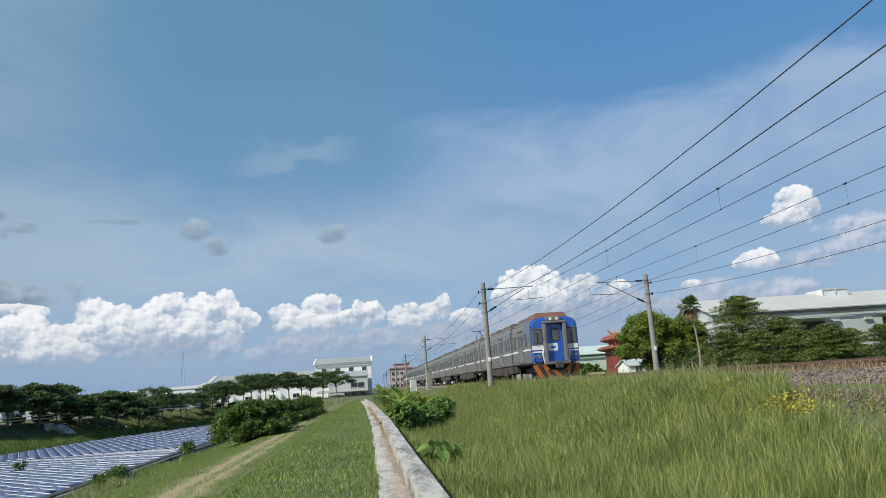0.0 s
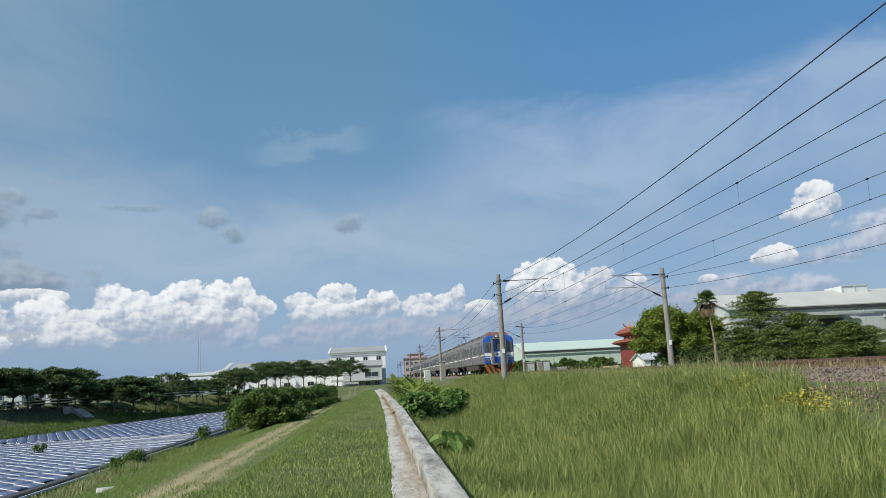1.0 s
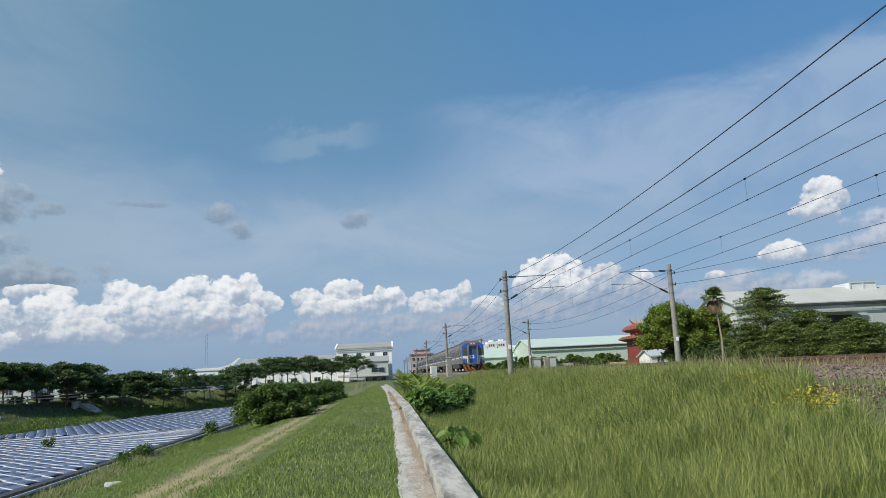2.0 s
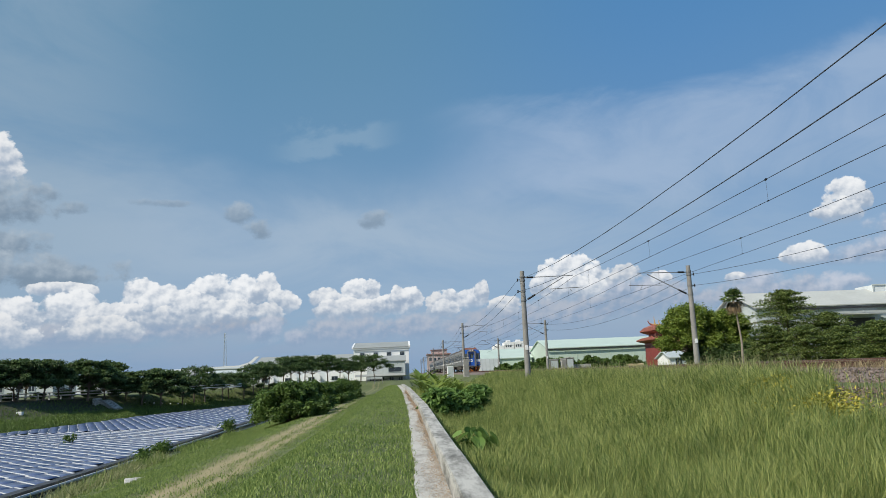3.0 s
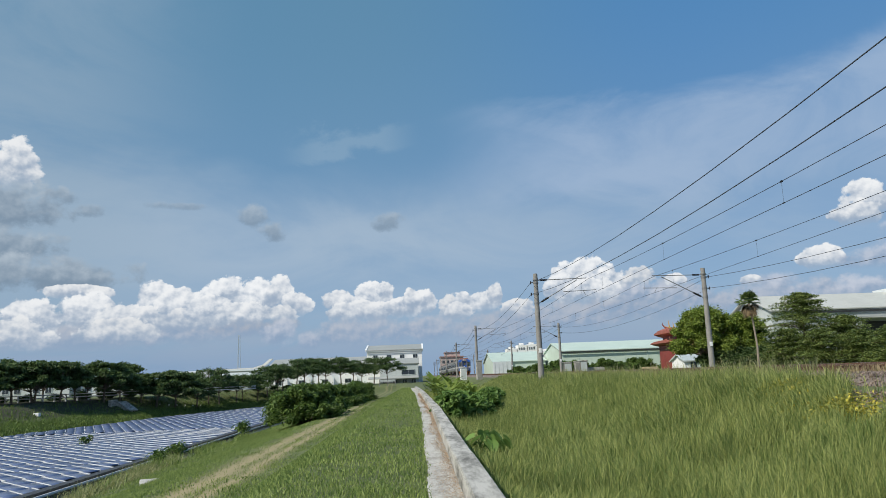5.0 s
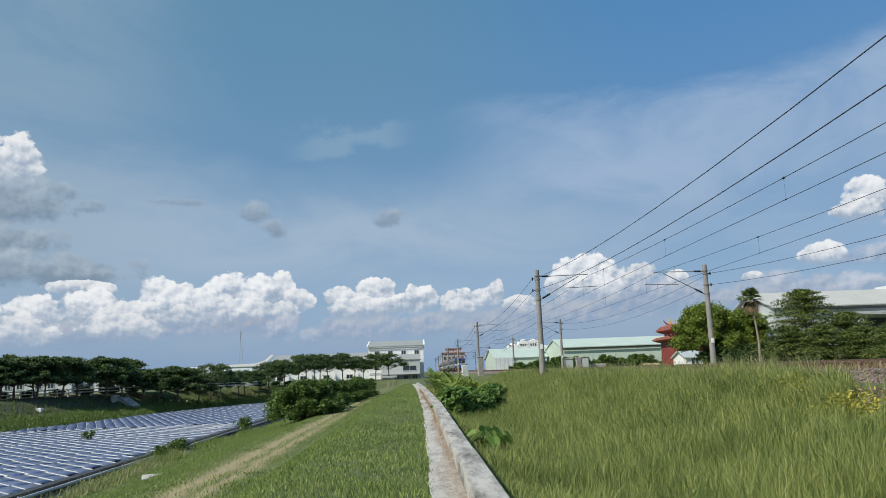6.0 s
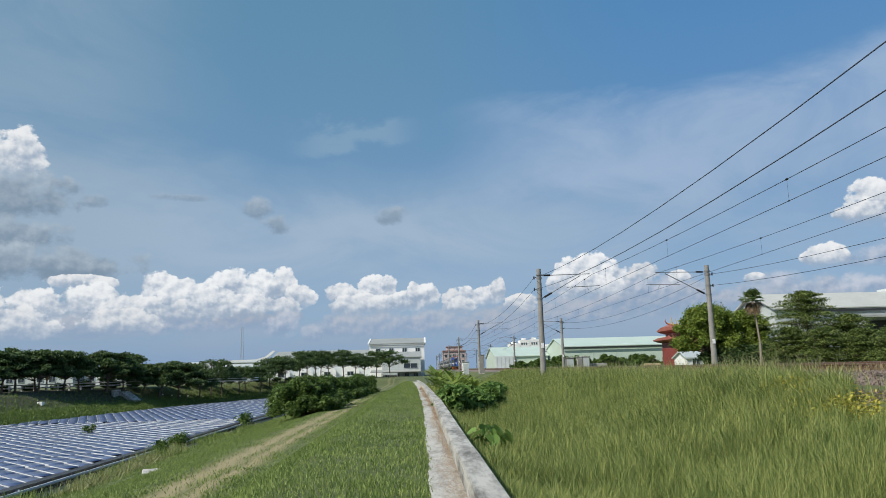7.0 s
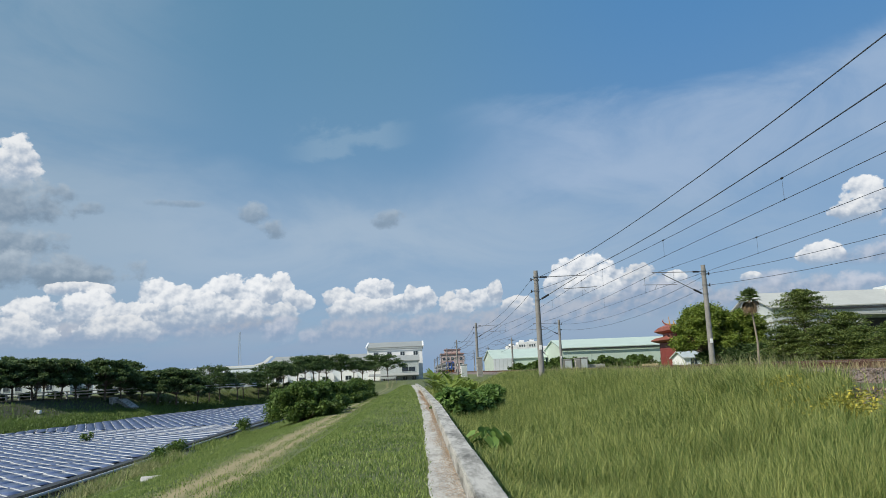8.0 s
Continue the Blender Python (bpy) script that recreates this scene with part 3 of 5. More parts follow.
POLE_Y = [-3.1, 48.2, 99.6, 151.0, 202.4, 253.8, 305.2, 356.6]
POLE_L, POLE_R = 8.15, 19.65
MSG_Z, CON_Z = 7.55, 6.45


def catenary_pole(name, x, side, reach):
    """A tapered concrete mast; side: the way its cantilever points."""
    p = thing(name, "tapered grey concrete catenary mast with cantilever arm", "catenary mast", "catenary masts")
    bm = bmesh.new()
    tube(bm, [(0, 0, .5), (0, 0, 4), (0, 0, 8.0)], [.20, .175, .145], 14)
    part("mast", bm, M["pole"], p, smooth=False)
    part("white_patch", bm_box(-.1, .1, -.20, -.17, 2.7, 3.0, bevel=.01), M["white_paint"], p, "white painted patch")
    s = side
    bm = bmesh.new()
    tube(bm, [(s * .15, 0, 7.55), (s * reach * 1.03, 0, 7.60)], .028, 6)
    part("top_tube", bm, M["steel"], p)
    bm = bmesh.new()
    tube(bm, [(s * .3, 0, 7.555), (s * .75, 0, 7.565)], .06, 8)
    part("insulator", bm, M["black"], p, "black rod insulator")
    bm = bmesh.new()
    tube(bm, [(s * .15, 0, 6.0), (s * reach * .84, 0, 7.50)], .03, 6)
    part("strut", bm, M["steel"], p)
    k = 1.5 / (reach * .84 - .15)
    bm = bmesh.new()
    tube(bm, [(s * .3, 0, 6.0 + .15 * k), (s * .8, 0, 6.0 + .65 * k)], .065, 8)
    part("insulator", bm, M["black"], p, "black rod insulator")
    bm = bmesh.new()
    tube(bm, [(s * reach * .55, 0, 6.72), (s * reach * 1.22, 0, 6.78)], .024, 6)
    tube(bm, [(s * reach * .95, 0, 6.76), (s * reach, 0, 6.46)], .014, 6)
    part("registration_arm", bm, M["steel"], p)
    for z in (7.40, 6.62):
        bm = bmesh.new()
        tube(bm, [(-s * .12, 0, z), (-s * .34, 0, z)], .022, 6)
        tube(bm, [(-s * .34, 0, z - .10), (-s * .34, 0, z + .10)], .045, 8)
        part("feeder_bracket", bm, M["black"], p)
    for z in (7.60, 6.0, 7.37, 6.62):
        bm = bmesh.new()
        tube(bm, [(0, 0, z - .05), (0, 0, z + .05)], .185, 12)
        part("clamp", bm, M["steel"], p)
    return p


def build_overhead():
    left = catenary_pole("catenary_mast", POLE_L, 1, TRACK_A - POLE_L)
    right = catenary_pole("catenary_mast", POLE_R, -1, POLE_R - TRACK_B)
    for i, y in enumerate(POLE_Y):
        for ob, x in ((left, POLE_L), (right, POLE_R)):
            if i == 0:
                ob.matrix_basis = pose(x, y, 0)
            else:
                copy_thing(ob, pose(x, y, 0))

    def wire(name, label, x, z_of, r):
        bm = bmesh.new()
        pts, rad = [], []
        for a, b in zip(POLE_Y, POLE_Y[1:]):
            for k in range(12):
                t = k / 12
                y = a + (b - a) * t
                pts.append((x, y, z_of(t)))
                rad.append(max(r, .00016 * y))
        tube(bm, pts, rad, 5)
        return tagged(part(name, bm, M["wire"]), label, "overhead wire", "overhead wires")
    for x in (TRACK_A + .25, TRACK_B + .05):
        w = wire("contact_line", "twin dark catenary wires with droppers over the track", x, lambda t: MSG_Z - .40 * 4 * t * (1 - t), .012)
        bm = bmesh.new()
        pts = [(x, y, CON_Z) for y in POLE_Y]
        tube(bm, pts, .011, 5)
        part("contact_wire", bm, M["wire"], w)
        for a, b in zip(POLE_Y[:3], POLE_Y[1:4]):
            for yy in (a + 2.2, a + 13.6, a + 25, a + 36.3, a + 47.7):
                t = (yy - a) / (b - a)
                z = MSG_Z - .40 * 4 * t * (1 - t)
                bm = bmesh.new()
                tube(bm, [(x, yy, CON_Z), (x, yy, z)], .005, 4)
                dr = part("dropper", bm, M["wire"], w)
                for zc, ln, rd in ((z, .05, .035), (CON_Z, .04, .022)):
                    bm = bmesh.new()
                    tube(bm, [(x, yy - ln, zc), (x, yy + ln, zc)], rd, 6)
                    part("clip", bm, M["black"], dr, "black dropper clip")
    for x in (POLE_L - .34, POLE_R + .34):
        for z in (7.40, 6.62):
            wire("feeder_wire", "single dark feeder wire strung along the masts", x, lambda t, z=z: z - .95 * 4 * t * (1 - t), .013)


build_overhead()


# ---------------------------------------------------------------- train
def build_train():
    tr = thing("commuter_train", "stainless steel electric commuter train with a blue and white cab end", "train", at=(TRACK_A, 43.5, RAIL_Z))
    W = 1.50
    side = [(-W, 1.0), (-W, 3.20), (-W + .08, 3.44), (-W + .34, 3.62), (-.75, 3.70), (0, 3.73), (.75, 3.70), (W - .34, 3.62), (W - .08, 3.44), (W, 3.20), (W, 1.0), (W - .12, .92), (-W + .12, .92)]
    NC, PITCH, LEN = 8, 20.3, 19.75

    def pane_mesh(y0, y1, z0, z1, x, name, material, t=.02):
        return mesh_of(name, bm_box(x - t, x + t, y0, y1, z0, z1), material)
    win = mesh_of("window", bm_box(-.02, .02, -.29, .29, 2.02, 2.80, bevel=.015), M["train_glass"])
    dwin = mesh_of("door_window", bm_box(-.012, .012, -.22, .22, 2.0, 2.8), M["train_glass"])
    dorm = bmesh.new()
    box(dorm, -.015, .015, -.66, -.01, 1.05, 3.0, bevel=.01)
    box(dorm, -.015, .015, .01, .66, 1.05, 3.0, bevel=.01)
    dorm = mesh_of("door", dorm, M["train_steel"])
    frame_m = bmesh.new()
    box(frame_m, -.012, .012, -.74, -.68, 1.0, 3.08)
    box(frame_m, -.012, .012, .68, .74, 1.0, 3.08)
    box(frame_m, -.012, .012, -.68, .68, 3.02, 3.08)
    frame_m = mesh_of("door_frame", frame_m, M["train_under"])
    rib = mesh_of("rib", bm_box(-.008, .008, .2, LEN - .2, 0, .03), M["train_steel"])
    stripe = mesh_of("stripe", bm_box(-.012, .012, .1, LEN - .1, 1.74, 1.84), M["train_white"])
    ac = bmesh.new()
    prism(ac, [(-.95, 3.55), (-.95, 3.90), (-.75, 4.02), (.75, 4.02), (.95, 3.90), (.95, 3.55)], -1.6, 1.6)
    ac = mesh_of("air_conditioner", ac, M["train_roof"])
    bogie = bmesh.new()
    for s in (-1, 1):
        box(bogie, s * .85 - .08, s * .85 + .08, -1.5, 1.5, .42, .72, bevel=.04)
        for yy in (-1.05, 1.05):
            pts = [(s * .50, yy, .43), (s * .62, yy, .43)]
            tube(bogie, pts, .43, 16)
    box(bogie, -.85, .85, -.25, .25, .5, .8)
    bogie = mesh_of("bogie", bogie, M["train_under"])
    boxes = []
    r = random.Random(2)
    for s in (-1, 1):
        y = 5.2
        while y < 14.2:
            ln = r.uniform(.8, 1.9)
            boxes.append(mesh_of("equipment_box", bm_box(s * 1.28 - .16, s * 1.28 + .16, y, y + ln, r.uniform(.28, .45), .92, bevel=.03), M["train_under"]))
            y += ln + r.uniform(.1, .4)
    for k in range(NC):
        y0 = k * PITCH + (.0 if k else .0)
        bm = bmesh.new()
        prism(bm, side, .12 if k == 0 else 0, LEN)
        body = part("car_body", bm, M["train_steel"], tr, "ribbed stainless steel car body")
        body.location = (0, y0, 0)
        roof = bmesh.new()
        prism(roof, [(-W + .07, 3.45), (-W + .33, 3.635), (-.75, 3.715), (0, 3.745), (.75, 3.715), (W - .33, 3.635), (W - .07, 3.45), (0, 3.4)], .3, LEN - .1)
        part("roof", roof, M["train_roof"], body, "dusty grey-brown roof")
        for s in (-1, 1):
            for q in range(7):
                part("rib", rib, None, body).location = (s * (W + .006), 0, 1.08 + .085 * q)
            part("stripe", stripe, None, body, "white waist stripe").location = (s * (W + .008), 0, 0)
            for j, yy in enumerate((2.9, 9.9, 16.9)):
                part("door", dorm, None, body).location = (s * (W + .012), yy, 0)
                part("door_frame", frame_m, None, body).location = (s * (W + .012), yy, 0)
                for q in (-.33, .33):
                    part("door_window", dwin, None, body).location = (s * (W + .024), yy + q, 0)
            for yy in (1.35, 4.7, 5.8, 6.9, 8.0, 11.8, 12.9, 14.0, 15.1, 18.6):
                part("window", win, None, body).location = (s * (W + .004), yy, 0)
        for yy in (4.2, 10.0, 15.6):
            part("air_conditioner", ac, None, body, "grey roof air-conditioning box").location = (0, yy, 0)
        for yy in (3.0, LEN - 3.0):
            part("bogie", bogie, None, body).location = (0, yy, 0)
        for eq in boxes:
            part("equipment_box", eq, None, body)
        if k < NC - 1:
            part("gangway", bm_box(-.6, .6, LEN - .02, PITCH + .02, 1.0, 3.2), M["train_grey"], body)
        if k in (1, 5):
            pan = bmesh.new()
            tube(pan, [(-.5, 8.0, 3.75), (-.3, 9.0, 4.45), (0, 8.2, 5.0)], .035, 6)
            tube(pan, [(.5, 8.0, 3.75), (.3, 9.0, 4.45), (0, 8.2, 5.0)], .035, 6)
            tube(pan, [(-.85, 8.2, 5.02), (.85, 8.2, 5.02)], .035, 6)
            part("pantograph", pan, M["train_under"], body)
    # the blue cab end
    cab = bmesh.new()
    front = [(-W - .012, 1.0), (-W - .012, 3.22), (-W + .07, 3.47), (-W + .33, 3.655), (-.75, 3.74), (.75, 3.74), (W - .33, 3.655), (W - .07, 3.47), (W + .012, 3.22), (W + .012, 1.0), (W - .1, .9), (-W + .1, .9)]
    prism(cab, front, 0, .95)
    vs = [v for v in cab.verts if v.co.y < .01]
    for v in vs:
        v.co.x *= .955
        v.co.z = 2.3 + (v.co.z - 2.3) * .965
    bmesh.ops.bevel(cab, geom=[e for e in cab.edges if all(v.co.y < .01 for v in e.verts)], offset=.09, segments=3, affect="EDGES")
    cab = part("cab_end", cab, M["train_blue"], tr, "glossy blue cab end with white bands")
    red = bmesh.new()
    prism(red, [(-1.12, 3.60), (-.86, 4.02), (.86, 4.02), (1.12, 3.60)], .25, 2.4)
    for v in red.verts:
        if v.co.y < .3 and v.co.z > 3.9:
            v.co.y += .35
    part("roof_fairing", red, M["train_roof_red"], cab, "rusty red roof fairing")
    for s in (-1, 1):
        w = bmesh.new()
        box(w, s * 1.06 - .31, s * 1.06 + .31, -.035, .03, 2.08, 2.98, bevel=.03)
        wo = part("cab_window", w, M["cab_glass"], cab, "dark grey cab windscreen")
        for za, zb in ((2.98, 3.03), (2.03, 2.08)):
            part("window_frame", bm_box(s * 1.06 - .36, s * 1.06 + .36, -.045, .02, za, zb), M["train_grey"], wo)
        part("wiper", bm_box(s * 1.06 - .02, s * 1.06 + .02, -.06, -.04, 2.1, 2.75), M["black"], wo)
        part("white_band", bm_box(s * 1.06 - .36, s * 1.06 + .37, -.03, .02, 1.72, 1.99), M["train_white"], cab, "white band")
        part("white_line", bm_box(s * 1.06 - .36, s * 1.06 + .37, -.03, .02, 1.56, 1.64), M["train_white"], cab, "white line")
        lamp = bmesh.new()
        tube(lamp, [(s * 1.02, -.05, 1.33), (s * 1.02, .03, 1.33)], .13, 14)
        tube(lamp, [(s * 1.28, -.05, 1.33), (s * 1.28, .03, 1.33)], .08, 12)
        part("tail_lamp", lamp, M["train_grey"], cab, "grey lamp cluster")
        hose = bmesh.new()
        tube(hose, [(s * .76, -.14, 1.75), (s * .84, -.18, 1.45), (s * .78, -.16, 1.1), (s * .72, -.1, .8)], .045, 6)
        part("jumper_cable", hose, M["train_white"], cab, "pale jumper cable")
        gf = bmesh.new()
        box(gf, s * .62 - .11, s * .62 + .11, -.34, .03, .95, 3.28, bevel=.04)
        part("gangway_frame", gf, M["train_grey"], cab, "grey gangway rubber")
        part("grab_rail", bm_box(s * 1.43 - .02, s * 1.43 + .02, -.09, -.05, 1.1, 1.55), M["steel"], cab)
    gt = bmesh.new()
    box(gt, -.73, .73, -.34, .03, 3.28, 3.42, bevel=.03)
    part("gangway_frame", gt, M["train_grey"], cab, "grey gangway top")
    part("gangway_sill", bm_box(-.8, .8, -.38, .03, .80, .97, bevel=.03), M["train_grey"], cab)
    door = part("end_door", bm_box(-.50, .50, -.05, .02, .98, 3.25, bevel=.01), M["train_blue"], cab, "blue gangway door")
    part("door_window", bm_box(-.20, .26, -.065, -.04, 2.25, 3.0, bevel=.06), M["cab_glass"], door)
    part("door_band", bm_box(-.50, .14, -.062, -.04, 1.62, 2.08), M["train_white"], door, "white panel")
    part("emblem", bm_box(-.28, .02, -.07, -.06, 1.78, 1.92), M["train_blue"], door)
    sign = part("sign_box", bm_box(-.48, .48, -.16, .1, 3.42, 3.72, bevel=.04), M["train_grey"], cab, "dark marker lamp box")
    for s in (-1, 1):
        lm = bmesh.new()
        tube(lm, [(s * .2, -.19, 3.57), (s * .2, -.14, 3.57)], .10, 14)
        part("marker_lamp", lm, M["lamp_glass"], sign, "pale round lamp")
    # striped obstacle guard under the cab
    for j in range(11):
        a0, a1 = -1.5 + j * .2727, -1.5 + (j + 1) * .2727
        def bow(a):
            return -.32 * (1 - (a / 1.5) ** 2) - .05
        g = bmesh.new()
        up = .80 if abs(a0 + .136) > .75 else .46
        lean = .40 * (1 if a0 < 0 else -1)
        q = [g.verts.new(v) for v in ((a0 + lean, bow(a0), .02), (a1 + lean, bow(a1), .02), (a1, bow(a1) + .05, up), (a0, bow(a0) + .05, up))]
        g.faces.new(q)
        bmesh.ops.solidify(g, geom=g.faces[:], thickness=.04)
        part("guard_plate", g, M["train_orange"] if j % 2 == 0 else M["train_under"], cab, "orange warning plate" if j % 2 == 0 else "black warning plate")
    cp = bmesh.new()
    box(cp, -.16, .16, -.75, .2, .62, .90, bevel=.05)
    box(cp, -.24, .24, -.85, -.6, .55, .95, bevel=.05)
    part("coupler", cp, M["train_under"], cab, "dusty automatic coupler")
    uf = bmesh.new()
    box(uf, -1.25, 1.25, .12, .7, .34, .93, bevel=.03)
    part("end_beam", uf, M["train_under"], cab, "dark dusty end beam")
    for x in (-.48, -.34, .36, .50):
        hs = bmesh.new()
        tube(hs, [(x, .10, .80), (x, -.16, .74), (x * 1.05, -.20, .50), (x * 1.1, -.06, .36)], .035, 6)
        part("air_hose", hs, M["black"], cab, "black rubber air hose")
    for s in (-1, 1):
        st = bmesh.new()
        box(st, s * 1.18 - .20, s * 1.18 + .20, -.10, .14, .80, .84)
        box(st, s * 1.18 - .20, s * 1.18 - .17, -.10, -.06, .80, 1.02)
        box(st, s * 1.18 + .17, s * 1.18 + .20, -.10, -.06, .80, 1.02)
        part("step", st, M["steel"], cab, "grey steel cab step")
    return tr


train = build_train()


# ---------------------------------------------------------------- trees and plants
def make_crown(clumps, per, size, seed, flat=.6, long=1.5):
    r = np.random.default_rng(seed)
    cs, outs = [], []
    for (cx, cy, cz, rx, rz) in clumps:
        d = r.normal(size=(per, 3))
        d /= np.linalg.norm(d, axis=1)[:, None]
        k = r.random(per)[:, None] ** .45
        cs.append(np.array((cx, cy, cz)) + (d * k * .55 + r.normal(size=(per, 3)) * .38) * np.array((rx, rx, rz)))
        outs.append(d * .7)
    return leaf_quads(np.concatenate(cs), size, flat, long, seed, np.concatenate(outs))


def tree(name, label, h, spread, trunk_h, leaf, size, per, seed, layered=False, clumps=26, group="", rad=.16):
    clumps, per = int(clumps * 2.2), int(per * .45)
    r = random.Random(seed)
    t = thing(name, label, "tree", group)
    bm = bmesh.new()
    lean = (r.uniform(-.25, .25), r.uniform(-.25, .25))
    top = Vector((lean[0], lean[1], trunk_h))
    tube(bm, [(0, 0, -.4), (lean[0] * .4, lean[1] * .4, trunk_h * .5), top, (lean[0] * 1.6, lean[1] * 1.6, h * .86)], [rad * 1.25, rad, rad * .8, rad * .25], 8)
    part("trunk", bm, M["bark"], t)
    cl = []
    for i in range(clumps):
        a = i * 2.39996 + r.uniform(-.3, .3)
        f = (i + .5) / clumps
        if layered:
            lev = r.choice((.3, .45, .6, .75, .9, 1.0))
            rr = spread * math.sqrt(f) * (1.08 - .75 * max(0, lev - .45))
            z = trunk_h + (h - trunk_h) * lev * (1.0 - .30 * (rr / spread) ** 2) + r.uniform(-.25, .25)
        else:
            z = trunk_h * .9 + (h - trunk_h * .9) * r.uniform(.15, 1.0)
            fz = (z - trunk_h) / (h - trunk_h)
            rr = spread * math.sqrt(f) * math.sqrt(max(.12, 1 - max(0, fz - .35) ** 2 / .5))
        p = Vector((math.cos(a) * rr + lean[0], math.sin(a) * rr + lean[1], z))
        size_c = spread * r.uniform(.13, .25)
        cl.append((p.x, p.y, p.z - size_c * .3, size_c * (1.15 if layered else 1), size_c * (.42 if layered else .8)))
        if i % 6 == 0:
            lb = bmesh.new()
            mid = top.lerp(p, .5) + Vector((0, 0, -.15))
            tube(lb, [top - Vector((0, 0, .3)), mid, p], [rad * .5, rad * .3, rad * .1], 5)
            part("limb", lb, M["bark"], t)
    v, f = make_crown(cl, per, size, seed)
    part("crown", raw_mesh("crown", v, f, M[leaf]), None, t)
    return t


def spray_tree(name, label, h, spread, n, seed, group="", leaf="leaf_mid"):
    """A conical tree of arching branches, each a feathery spray of small leaves."""
    r = random.Random(seed)
    t = thing(name, label, "tree", group)
    bm = bmesh.new()
    tube(bm, [(0, 0, -.5), (.1, 0, h * .5), (0, .1, h * .97)], [.15, .09, .02], 7)
    part("trunk", bm, M["bark"], t)
    cs = []
    limbs = bmesh.new()
    for i in range(n):
        f = (i + .5) / n
        z0 = h * (.06 + .9 * f)
        az = i * 2.39996 + r.uniform(-.4, .4)
        ln = spread * (1.02 - f) ** .75 * r.uniform(.65, 1.1) + .25
        rise = r.uniform(.05, .35) + .25 * f
        d = Vector((math.cos(az), math.sin(az), 0))
        sd = Vector((-d.y, d.x, 0))
        tip = None
        for k in range(14):
            u = (k + r.random()) / 14
            p = Vector((0, 0, z0)) + d * ln * u + Vector((0, 0, ln * (rise * u - .30 * u * u)))
            w = .18 + .38 * math.sin(math.pi * min(1, u + .1)) * min(1, ln / 2)
            for q in range(10):
                cs.append(p + sd * r.gauss(0, w) + d * r.gauss(0, .10) + Vector((0, 0, r.gauss(0, .06) - .02)))
        if i % 5 == 0:
            tube(limbs, [(0, 0, z0), Vector((0, 0, z0)) + d * ln * .5 + Vector((0, 0, ln * (rise * .5 - .075))), Vector((0, 0, z0)) + d * ln * .9 + Vector((0, 0, ln * (rise * .9 - .24)))], [.045, .03, .01], 4)
    part("limb", limbs, M["bark"], t)
    v, f = leaf_quads(np.array([tuple(c) for c in cs]), .15, 1.1, 1.6, seed)
    part("crown", raw_mesh("crown", v, f, M[leaf]), None, t)
    return t


